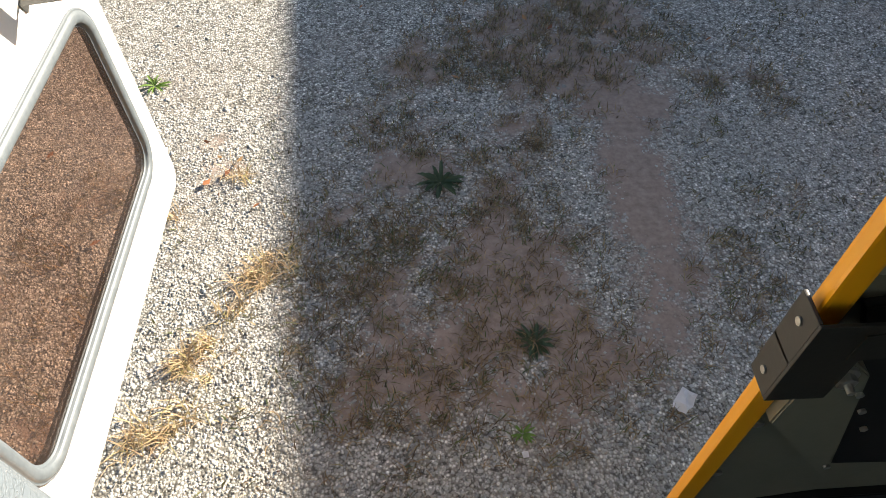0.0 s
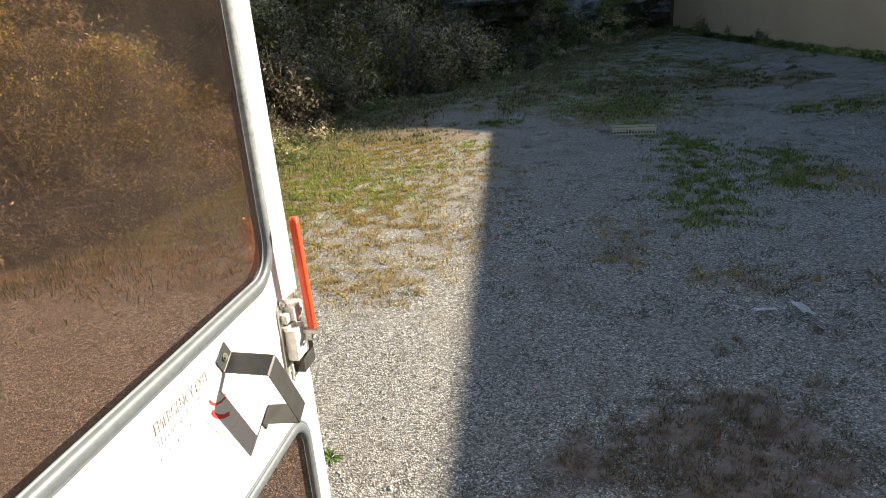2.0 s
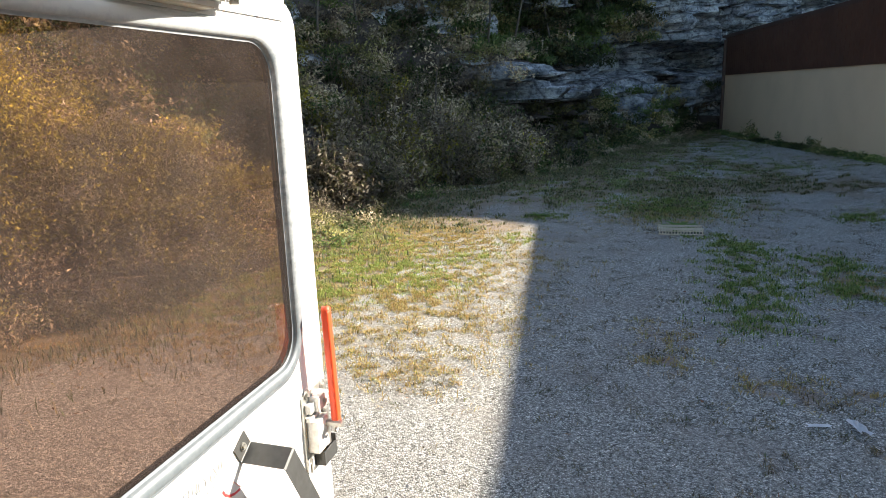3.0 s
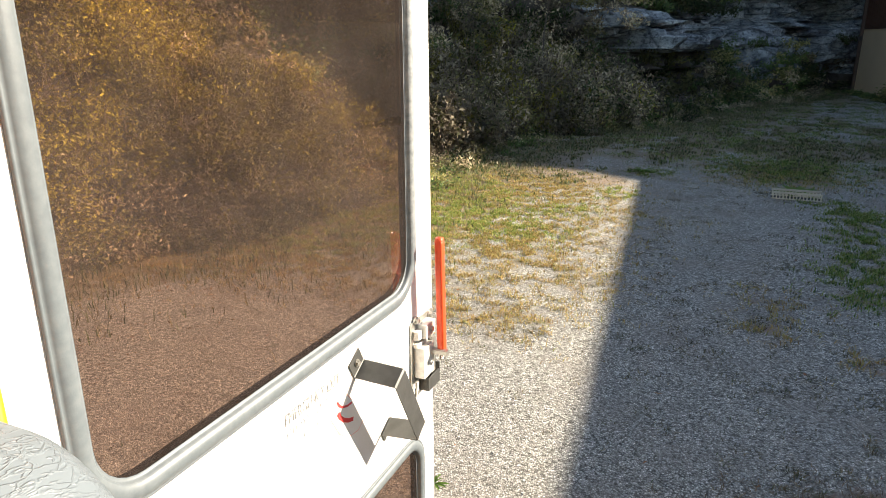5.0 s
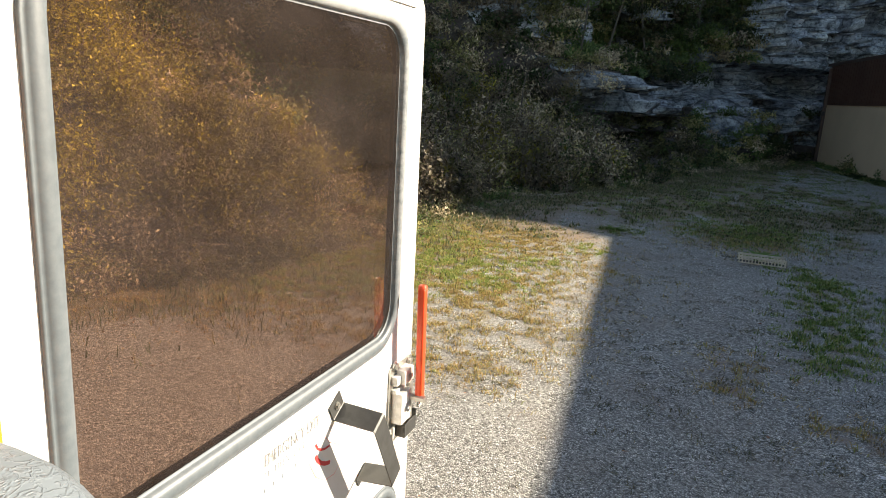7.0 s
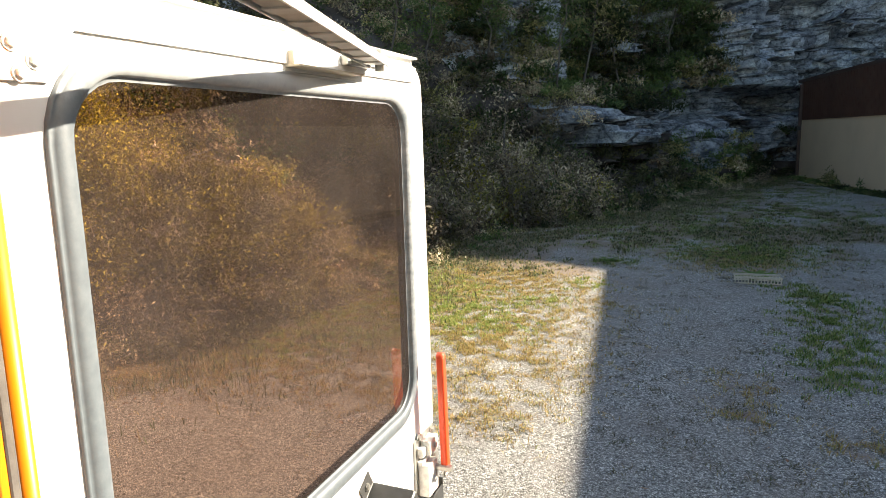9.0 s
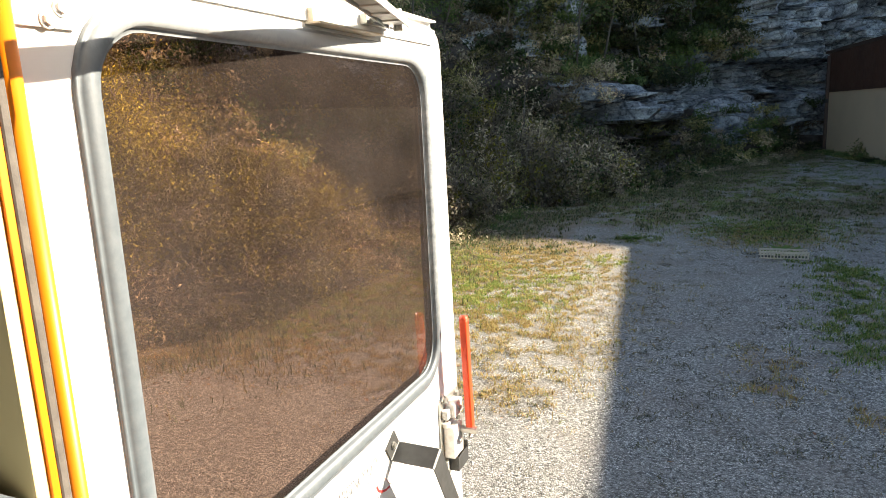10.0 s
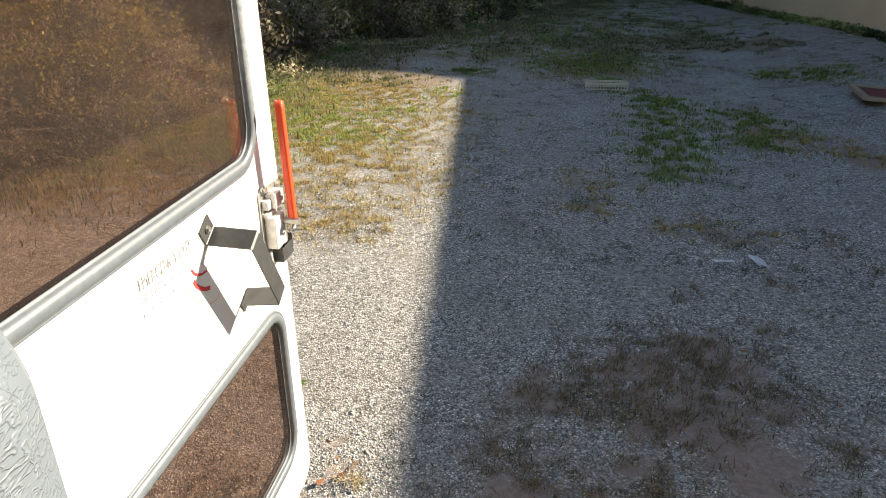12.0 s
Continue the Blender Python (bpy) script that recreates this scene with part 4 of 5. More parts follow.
def build_tree(base, height, lean, kind, n_leaf, leaf, crown_from=0.35):
    th = empty("tree", tuple(base))
    tagged(th, "slender pale-barked young tree on the bank", "tree", group="young trees on the bank")
    tv, tt, lv = [], [], []
    tone = random.uniform(0.2, 0.8)
    pts = [base + Vector((lean[0] * f + random.gauss(0, 0.06), lean[1] * f + random.gauss(0, 0.06), height * f - 0.2)) for f in (0, 0.15, 0.3, 0.45, 0.6, 0.75, 0.9, 1.0)]
    r = 0.018 * height / 2
    add_twig(pts, r, 0.012, tv, tt, 7)
    limbs = []
    for _ in range(16):
        f = random.uniform(crown_from, 0.98)
        j = min(int(f * 7), 6)
        o = pts[j].lerp(pts[j + 1], f * 7 - j)
        a = random.uniform(0, 6.283)
        ln = height * random.uniform(0.12, 0.26)
        limb = [o + Vector((math.cos(a) * ln * g, math.sin(a) * ln * g, ln * (0.7 * g - 0.3 * g * g))) + Vector((random.gauss(0, 0.05), random.gauss(0, 0.05), random.gauss(0, 0.05))) * g for g in (0, 0.25, 0.5, 0.75, 1.0)]
        limbs.append(([], []))
        add_twig(limb, r * 0.35, 0.004, limbs[-1][0], limbs[-1][1], 4)
        for _ in range(n_leaf // 9):
            g = random.uniform(0.2, 1.0)
            k = min(int(g * 4), 3)
            q = limb[k].lerp(limb[k + 1], g * 4 - k) + Vector((random.gauss(0, 1), random.gauss(0, 1), random.gauss(0, 1))) * 0.26 * ln - Vector((0, 0, random.random() ** 2 * 0.5 * ln))
            lv.append((q, leaf * random.uniform(0.6, 1.3), tone))
    for name, vv, t_, m in [("trunk", tv, tt, M["bark"])] + [("limb", lb[0], lb[1], M["bark"]) for lb in limbs]:
        ob = tri_mesh(name, np.array([tuple(q) for q in vv]), t_, m, "", "", "", True)
        ob.parent = th
        ob.matrix_parent_inverse = th.matrix_world.inverted()
    v_, t_ = leaf_arrays(lv)
    ob = tri_mesh("crown", v_, t_, M[kind + "_leaf"], "", "", "")
    tone_of(ob, lv)
    ob.parent = th
    ob.matrix_parent_inverse = th.matrix_world.inverted()


for y, k, h, lx, ly, kind, nl in ((24.5, 11.5, 5.0, 0.9, 0.2, "olive", 700), (22.0, 11, 4.5, 0.2, -0.3, "green", 900), (20.0, 11, 4.2, -0.3, 0.1, "green", 900),
                                  (18.0, 10, 4.0, 0.3, 0.0, "green", 1000), (16.0, 9.5, 4.2, 0.5, -0.2, "green", 900), (14.0, 9, 3.6, 0.2, 0.2, "green", 800),
                                  (26.5, 11.5, 4.5, -0.4, 0.3, "olive", 700), (12.0, 8.5, 3.4, 0.3, 0.1, "olive", 700), (17.0, 2.5, 3.2, 0.2, 0.1, "brown", 120), (23.0, 13, 5.0, 0.6, 0.0, "green", 900), (28.0, 11, 5.5, 0.5, -0.2, "green", 1100), (29.3, 11.5, 5.0, 0.3, -0.4, "green", 1000), (30.4, 12, 4.5, 0.2, -0.5, "green", 800)):
    build_tree(on_bank(y, k), h, (lx, ly), kind, nl, 0.1)
# ---------------------------------------------------------------- the building across the lot
WALL_A, WALL_B = Vector((4.05, 34.4)), Vector((9.08, -4.0))
EAVE, BAND, OVER = 4.2, 2.6, 0.46  # OVER: unseen flare of the eave's near end, added to steer its shadow edge


def build_building():
    th = empty("metal_building", (WALL_A.x, WALL_A.y, 0))
    tagged(th, "long low building, beige lower wall and brown metal siding above", "building")
    d = (WALL_B - WALL_A).normalized()
    out = Vector((d.y, -d.x))  # away from the lot
    if out.x < 0:
        out = -out
    length = (WALL_B - WALL_A).length

    def slab(u0, u1, w0, w1, z0, z1):
        bm = box((u0, w0, z0), (u1, w1, z1))
        m = Matrix(((d.x, out.x, 0, WALL_A.x), (d.y, out.y, 0, WALL_A.y), (0, 0, 1, 0), (0, 0, 0, 1)))
        bm.transform(m)
        return bm
    part("lower_wall", slab(0, length, 0, 0.25, -0.1, BAND), M["beige"], th, "painted beige lower wall")
    part("end_wall", slab(0, 0.25, 0.25, 12, -0.1, EAVE), M["beige"], th)
    # ribbed siding
    n = int(length / 0.3)
    ribs = [slab(0, length, 0.03, 0.22, BAND + 0.002, EAVE)]
    ribs += [slab(0.1 + i * 0.3, 0.14 + i * 0.3, 0.022, 0.03, BAND + 0.002, EAVE) for i in range(n)]
    part("siding", join(*ribs), M["brown"], th, "ribbed brown metal siding")
    part("drip_edge", slab(-0.02, length, -0.03, 0.03, BAND - 0.03, BAND + 0.03), M["brown"], th)
    roof = bmesh.new()
    rows = []
    # offsets along the eave, bent to set where its shadow ends
    for y, flare in ((34.75, 0.15), (16.0, 0.24), (-4.35, -OVER)):
        u = (WALL_A.y - y) / -d.y
        row = []
        for w, z in ((flare - 0.18, EAVE), (12.2, EAVE + 0.16 * 12.3)):
            p = WALL_A + d * u + out * w
            row += [roof.verts.new((p.x, p.y, z)), roof.verts.new((p.x, p.y, z + 0.12))]
        rows.append(row)
    for a, b in zip(rows, rows[1:]):
        for k, m in ((0, 1), (1, 3), (3, 2), (2, 0)):
            roof.faces.new((a[k], a[m], b[m], b[k]))
    for r in (rows[0], rows[-1]):
        roof.faces.new((r[0], r[1], r[3], r[2]))
    part("roof", roof, M["roof"], th, "low-pitched brown metal roof")
    part("lower_wall", slab(0.0, length, 12, 12.25, -0.1, EAVE + 1.6), M["beige"], th)
    part("downpipe", slab(0.25, 0.37, -0.12, 0.0, 0.0, EAVE - 0.1), M["roof"], th)
    return th


build_building()

# ---------------------------------------------------------------- the bus
DX = -0.62  # inner face of the open door
FLOOR = 0.95


def pillow(y0, y1, x0, x1, z0, z1, r, soft):
    """An upholstered slab with rounded outline, thin at its rim."""
    bm = bmesh.new()
    rings = []
    d = y1 - y0
    for f, k in ((0.0, 1.0), (0.06, 0.55), (0.18, 0.18), (0.35, 0.0), (0.65, 0.0), (0.82, 0.18), (0.94, 0.55), (1.0, 1.0)):
        i = soft * k
        rings.append([bm.verts.new((x, y0 + d * f, z)) for x, z in rrect(x0 + i, z0 + i, x1 - i, z1 - i, max(r - i, 0.01), 10)])
    for a, b in zip(rings, rings[1:]):
        for i in range(len(a)):
            j = (i + 1) % len(a)
            bm.faces.new((a[i], a[j], b[j], b[i]))
    bm.faces.new(rings[0])
    bm.faces.new(rings[-1])
    return bm


def hexbolt(at, r, h, axis):
    a = Vector(at)
    bm = rod(a, a + Vector(axis) * h, r, n=6)
    return join(bm, rod(a, a + Vector(axis) * (h * 0.35), r * 1.45, n=16))


def build_bus():
    th = empty("school_bus", (0, 0.3, 0.0))
    tagged(th, "yellow school bus with its rear emergency door open", "bus")
    X0, X1, Y0, Y1, Z1 = -1.18, 1.18, -5.0, 0.335, 2.85
    part("floor", box((X0, Y0, FLOOR - 0.1), (X1, Y1 - 0.06, FLOOR)), M["black"], th)
    # unseen box, added to stop light passing under the bus
    part("chassis", box((-1.0, Y0, 0.28), (1.0, 0.22, FLOOR - 0.11), 0.02), M["black"], th)
    part("roof", box((X0, Y0, Z1), (X1, Y1, Z1 + 0.06)), M["white"], th)
    for xa, xb in ((X0 - 0.05, X0), (X1, X1 + 0.05)):
        posts = [box((xa, -0.45, 1.72), (xb, Y1, 2.38))] + [box((xa, Y0 + 0.75 * k, 1.72), (xb, Y0 + 0.75 * k + 0.08, 2.38)) for k in range(6)]
        part("side_wall", join(box((xa, Y0, 0.6), (xb, Y1, 1.718)), box((xa, Y0, 2.382), (xb, Y1, Z1)), *posts), M["interior"], th)
        out = (xa - 0.012, xa - 0.002) if xa < 0 else (xb + 0.002, xb + 0.012)
        skin = [box((out[0], -0.45, 1.72), (out[1], Y1, 2.38))] + [box((out[0], Y0 + 0.75 * k, 1.72), (out[1], Y0 + 0.75 * k + 0.08, 2.38)) for k in range(6)]
        part("outer_skin", join(box((out[0], Y0, 0.6), (out[1], Y1, 1.718)), box((out[0], Y0, 2.382), (out[1], Y1, Z1)), *skin), M["yellow"], th, "yellow outer body panels")
    part("front_wall", join(box((X0, Y0 - 0.05, 0.6), (X1, Y0, 1.6)), box((X0, Y0 - 0.05, 2.5), (X1, Y0, Z1))), M["interior"], th)
    part("rear_panel", box((X0, 0.325, 0.62), (-0.611, 0.3366, 2.39), 0.003), M["jamb"], th, "yellow jamb, paled in its colour for direct sun")
    part("jamb_edge", box((-0.64, 0.3368, 0.95), (-0.6085, 0.3432, 2.39), 0.001), M["hinge"], th)
    part("door_seal", box((-0.64, 0.3434, 0.95), (-0.607, 0.3515, 2.39), 0.003, 3), M["seal"], th, "worn grey-brown rubber door seal")
    # solid dark strip standing in for the shaded gap at the hinge
    part("gap_shade", box((-0.64, 0.3517, 0.95), (-0.6135, 0.357, 2.39)), M["dark_rubber_and_shade"], th)
    part("hinge_bead", rod((-0.6155, 0.3622, 0.95), (-0.6155, 0.3622, 2.39), 0.0074, n=16), M["hinge"], th, "round yellow hinge bead", True)
    part("rear_header", box((X0, 0.25, 2.392), (X1, 0.345, Z1), 0.006), M["white"], th)
    part("rear_sill", box((-0.6, 0.24, 0.62), (0.222, 0.33, FLOOR - 0.02), 0.006), M["yellow"], th)
    part("rear_panel", box((0.2230, 0.3325, 0.62), (X1, 0.345, 2.39), 0.002), M["panel"], th, "olive-black inner panel beside the doorway")
    part("jamb_edge", box((0.2015, 0.319, 0.92), (0.2215, 0.332, 2.39), 0.003), M["yellow"], th, "yellow doorway edge")
    part("jamb_lip", box((0.2215, 0.324, 0.92), (0.2255, 0.332, 2.39), 0.001), M["steel"], th)
    def prism(outline, y0, y1):
        """A plate with an (x, z) outline, between two depths."""
        bm = bmesh.new()
        a = [bm.verts.new((x, y0, z)) for x, z in outline]
        b = [bm.verts.new((x, y1, z)) for x, z in outline]
        bm.faces.new(a)
        bm.faces.new(b)
        for k in range(len(a)):
            m = (k + 1) % len(a)
            bm.faces.new((a[k], a[m], b[m], b[k]))
        bmesh.ops.bevel(bm, geom=bm.edges[:], offset=0.0015, segments=2, affect="EDGES")
        return bm
    st = part("striker_plate", join(box((0.1915, 0.304, 1.61), (0.1945, 0.331, 1.71), 0.001), box((0.1915, 0.301, 1.61), (0.2360, 0.304, 1.71), 0.001), box((0.1915, 0.304, 1.658), (0.1935, 0.331, 1.661), 0.0005)), M["black"], th, "black steel striker plate")
    for z in (1.627, 1.692):
        part("screw", rod((0.1915, 0.318, z), (0.1902, 0.318, z), 0.0033, n=14), M["steel"], st)
    bx = part("latch_box", prism([(0.220, 1.552), (0.224, 1.672), (0.266, 1.627), (0.326, 1.41)], 0.308, 0.332), M["panel"], th, "olive-black steel latch housing")
    # flat dark sheet in place of a shaded hollow beside the housing
    part("recess_shade", prism([(0.268, 1.63), (0.236, 1.695), (0.474, 1.74), (0.474, 1.40), (0.330, 1.41)], 0.324, 0.3322), M["dark_rubber_and_shade"], bx)
    part("arm", prism([(0.224, 1.70), (0.224, 1.665), (0.274, 1.672), (0.394, 1.70), (0.394, 1.725)], 0.300, 0.308), M["black"], bx, "flat black latch arm")
    part("nut", hexbolt((0.242, 0.308, 1.634), 0.0075, 0.009, (0, -1, 0)), M["steel"], bx)
    part("stud", rod((0.242, 0.300, 1.634), (0.242, 0.292, 1.634), 0.003, n=12), M["steel"], bx)
    for x, z in ((0.228, 1.611), (0.270, 1.60), (0.286, 1.57), (0.304, 1.535), (0.310, 1.45)):
        part("rivet", rod((x, 0.308, z), (x, 0.3055, z), 0.0032, n=10), M["steel"], bx)
    # flat dark plate drawn low on the panel for a slot
    part("dark_slot", prism([(0.236, 1.268), (0.369, 1.308), (0.594, 1.32), (0.594, 1.22), (0.414, 1.222)], 0.322, 0.3325), M["dark_rubber_and_shade"], th)
    for z in (1.02, 1.14, 1.26, 1.38, 1.50, 1.73, 1.83, 1.95, 2.1):
        part("rivet", rod((0.2360, 0.3325, z), (0.2360, 0.329, z), 0.0055, n=12), M["steel"], th)
    return th


BUS = build_bus()


def build_seat():
    th = empty("bus_seat", (-0.7, 0.15, FLOOR))
    tagged(th, "grey vinyl bus seat with a creased padded back", "seat")
    part("backrest", pillow(0.092, 0.3225, -1.12, -0.386, 1.3, 1.984, 0.126, 0.03), M["vinyl"], th, "", True)
    part("seat_cushion", box((-1.12, -0.38, 1.28), (-0.386, 0.11, 1.42), 0.04, 4), M["vinyl"], th, "", True)
    for x, y in ((-0.44, -0.3), (-0.44, 0.1), (-1.05, -0.3), (-1.05, 0.1)):
        part("leg", rod((x, y, FLOOR), (x, y, 1.29), 0.016), M["black"], th)
    return th


build_seat()


def strap(points, a_dir, b_dir, origin, width, thick):
    """A bent flat strap; points: (along a, out from the door)."""
    bm = bmesh.new()
    rings = []
    n = len(points)
    for i, (u, h) in enumerate(points):
        t0 = Vector((points[i][0] - points[max(i - 1, 0)][0], points[i][1] - points[max(i - 1, 0)][1]))
        t1 = Vector((points[min(i + 1, n - 1)][0] - points[i][0], points[min(i + 1, n - 1)][1] - points[i][1]))
        t = (t0.normalized() if t0.length else t1.normalized()) + (t1.normalized() if t1.length else t0.normalized())
        t.normalize()
        nrm = Vector((-t.y, t.x))
        ring = []
        for sw, st in ((-1, -1), (1, -1), (1, 1), (-1, 1)):
            q = Vector((u, h)) + nrm * (thick / 2 * st)
            p = Vector((DX, origin[0], origin[1])) + a_dir * q.x + b_dir * (width / 2 * sw) + Vector((q.y, 0, 0))
            ring.append(bm.verts.new(p))
        rings.append(ring)
    for r0, r1 in zip(rings, rings[1:]):
        for k in range(4):
            bm.faces.new((r0[k], r0[(k + 1) % 4], r1[(k + 1) % 4], r1[k]))
    bm.faces.new(rings[0])
    bm.faces.new(rings[-1])
    return bm


def lettering(text, y, z, width, height, material, parent, name="lettering"):
    cu = bpy.data.curves.new("words", "FONT")
    cu.body, cu.size, cu.extrude, cu.resolution_u = text, 1.0, 0.0001, 3
    tmp = bpy.data.objects.new("words", cu)
    scene.collection.objects.link(tmp)
    me = bpy.data.meshes.new_from_object(tmp.evaluated_get(bpy.context.evaluated_depsgraph_get()))
    bpy.data.objects.remove(tmp)
    co = np.array([tuple(q.co) for q in me.vertices])
    sx, sy = width / co[:, 0].max(), height / co[:, 1].max()
    me.transform(Matrix.Diagonal((sx, sy, 1, 1)))
    # text x runs along +y of the door, text up along z, facing the inside of the bus
    me.transform(Matrix(((0, 0, 1, DX + 0.0009), (1, 0, 0, y), (0, 1, 0, z), (0, 0, 0, 1))))
    me.materials.append(material)
    ob = new(name, me)
    ob.parent = parent
    ob.matrix_parent_inverse = parent.matrix_world.inverted()
    return ob


def ribbon(points, width, x, closed=False):
    """A flat printed line through (y, z) points on the door."""
    bm = bmesh.new()
    n = len(points)
    pairs = []
    for i in range(n):
        p0 = Vector(points[(i - 1) % n] if closed or i else points[i])
        p1 = Vector(points[(i + 1) % n] if closed or i < n - 1 else points[i])
        d = (p1 - p0).normalized()
        q = Vector((-d.y, d.x)) * width / 2
        c = Vector(points[i])
        pairs.append((bm.verts.new((x, c.x + q.x, c.y + q.y)), bm.verts.new((x, c.x - q.x, c.y - q.y))))
    for i in range(n if closed else n - 1):
        a, b = pairs[i], pairs[(i + 1) % n]
        bm.faces.new((a[0], a[1], b[1], b[0]))
    return bm


def frame_eye():
    """A bare ring and pin below the grip of the handle."""
    bm = bmesh.new()
    n, m = 18, 6
    ring = [[bm.verts.new((-0.5775 + 0.0025 * math.cos(6.2832 * j / m), 1.164 + (0.009 + 0.0025 * math.sin(6.2832 * j / m)) * math.cos(6.2832 * i / n), 1.622 + (0.009 + 0.0025 * math.sin(6.2832 * j / m)) * math.sin(6.2832 * i / n))) for j in range(m)] for i in range(n)]
    for i in range(n):
        for j in range(m):
            bm.faces.new((ring[i][j], ring[(i + 1) % n][j], ring[(i + 1) % n][(j + 1) % m], ring[i][(j + 1) % m]))
    return join(bm, rod((-0.590, 1.173, 1.628), (-0.570, 1.173, 1.628), 0.0045, n=12))


def build_door():
    th = empty("emergency_door", (DX, 0.36, 0.95))
    tagged(th, "open white emergency door with two tinted windows and a red handle", "door")
    outer = rrect(0.368, 0.955, 1.203, 2.382, 0.045)
    outer = [(y + 0.02 * smooth01((1.9 - z) / 0.9) if y > 0.8 else y, z) for y, z in outer]
    up = rrect(0.43, 1.764, 1.125, 2.327, 0.07)
    low = rrect(0.462, 1.08, 1.152, 1.44, 0.06)
    part("door_panel", pierced_plate(outer, [up, low], DX, DX - 0.02), M["white"], th, "white painted steel door panel")
    prof = [(0.0, 0.0), (0.0005, 0.003), (0.003, 0.004), (0.0045, 0.0026), (0.006, 0.0052), (0.012, 0.0075), (0.018, 0.0074), (0.0225, 0.0062), (0.0245, 0.004)]
    lip = [(0.0245, 0.004), (0.0252, 0.0025), (0.0256, 0.0), (0.0258, -0.0022), (0.03, -0.0026)]
    part("window_seal", frame_ring(0.415, 1.749, 1.14, 2.342, 0.085, prof, DX), M["rubber"], th, "weathered grey rubber window seal", True)
    part("window_seal", frame_ring(0.446, 1.064, 1.168, 1.456, 0.075, prof, DX), M["rubber"], th, "weathered grey rubber window seal", True)
    part("seal_lip", frame_ring(0.415, 1.749, 1.14, 2.342, 0.085, lip, DX), M["rubber"], th, "", True)
    part("seal_lip", frame_ring(0.446, 1.064, 1.168, 1.456, 0.075, lip, DX), M["rubber"], th, "", True)
    part("window_pane", pierced_plate(rrect(0.44, 1.77, 1.115, 2.317, 0.065), [], DX - 0.003, DX - 0.007), M["glass"], th, "brown tinted glass")
    part("window_pane", pierced_plate(rrect(0.472, 1.09, 1.142, 1.43, 0.055), [], DX - 0.003, DX - 0.007), M["glass"], th, "brown tinted glass")
    for ring, hole in ((rrect(0.427, 1.761, 1.128, 2.33, 0.072), rrect(0.434, 1.775, 1.121, 2.323, 0.066)), (rrect(0.459, 1.077, 1.155, 1.443, 0.062), rrect(0.466, 1.091, 1.148, 1.436, 0.057))):
        part("outer_seal", pierced_plate(ring, [hole], DX - 0.0075, DX - 0.0215), M["dark_rubber_and_shade"], th)
    # top rail with its lobe over the hinge, bolts, flange
    rail = [(0.368, 2.306), (0.424, 2.306), (0.428, 2.318), (0.436, 2.335), (0.452, 2.349), (1.16, 2.352), (1.172, 2.36), (1.172, 2.378), (0.368, 2.378)]
    part("top_rail", pierced_plate(rail, [], DX + 0.0, DX + 0.004), M["white"], th)
    for y, z in ((0.394, 2.334), (0.412, 2.322), (0.399, 2.312)):
        part("bolt", hexbolt((DX + 0.004, y, z), 0.005, 0.0045, (1, 0, 0)), M["white"], th)
    part("top_flange", box((-0.647, 0.37, 2.36), (-0.6415, 1.214, 2.4), 0.001), M["white"], th)
    part("drip_cap", box((-0.647, 0.37, 2.3965), (-0.63, 1.214, 2.4005), 0.001), M["white"], th)
    # ledge plate and catch that hold the stay
    part("stay_bracket", join(box((DX, 0.76, 2.346), (DX + 0.022, 0.93, 2.349), 0.001), box((DX, 0.76, 2.349), (DX + 0.0025, 0.93, 2.368), 0.001),
                              box((DX, 0.762, 2.346), (DX + 0.012, 0.765, 2.366), 0.001)), M["cream"], th, "cream painted stay bracket")
    part("stay_catch", join(box((DX + 0.004, 0.895, 2.360), (DX + 0.016, 0.965, 2.374), 0.002), rod((DX + 0.016, 0.91, 2.367), (DX + 0.02, 0.91, 2.367), 0.005),
                            rod((DX + 0.016, 0.945, 2.367), (DX + 0.02, 0.945, 2.367), 0.005)), M["steel"], th)
    part("slot", box((DX + 0.0042, 0.99, 2.363), (DX + 0.0046, 1.012, 2.366)), M["dark_rubber_and_shade"], th)
    # latch
    lp = part("latch_plate", pierced_plate(rrect(1.111, 1.548, 1.207, 1.70, 0.008, 3), [], DX, DX + 0.004), M["steel"], th, "weathered steel latch plate")
    part("latch_body", join(box((DX + 0.004, 1.121, 1.585), (DX + 0.026, 1.165, 1.648), 0.003), box((DX + 0.004, 1.117, 1.648), (DX + 0.014, 1.163, 1.656), 0.002)), M["chipped"], lp, "chipped white latch body")
    part("latch_block", join(box((DX + 0.004, 1.135, 1.662), (DX + 0.024, 1.177, 1.69), 0.003), box((DX + 0.004, 1.117, 1.664), (DX + 0.016, 1.135, 1.682), 0.002)), M["chipped"], lp, "chipped white upper block")
    part("cam_plate", box((DX + 0.005, 1.1655, 1.578), (DX + 0.022, 1.181, 1.655), 0.002), M["steel"], lp, "mottled grey cam plate")
    part("latch_hook", join(box((DX + 0.022, 1.143, 1.548), (DX + 0.025, 1.195, 1.576), 0.001), box((DX + 0.004, 1.1925, 1.548), (DX + 0.025, 1.1955, 1.590), 0.001), box((DX + 0.004, 1.143, 1.548), (DX + 0.022, 1.146, 1.576), 0.001)), M["bracket"], lp, "dark bent steel hook")
    part("spring_clip", join(*[box((DX + 0.004 + 0.004 * k, 1.111 + 0.009 * k, 1.538 + 0.003 * k), (DX + 0.007 + 0.004 * k, 1.117 + 0.009 * k, 1.576), 0.001) for k in range(2)]), M["chipped"], lp, "folded pale spring clip")
    part("lock_screw", rod((DX + 0.024, 1.158, 1.676), (DX + 0.028, 1.158, 1.676), 0.005, n=14), M["steel"], lp)
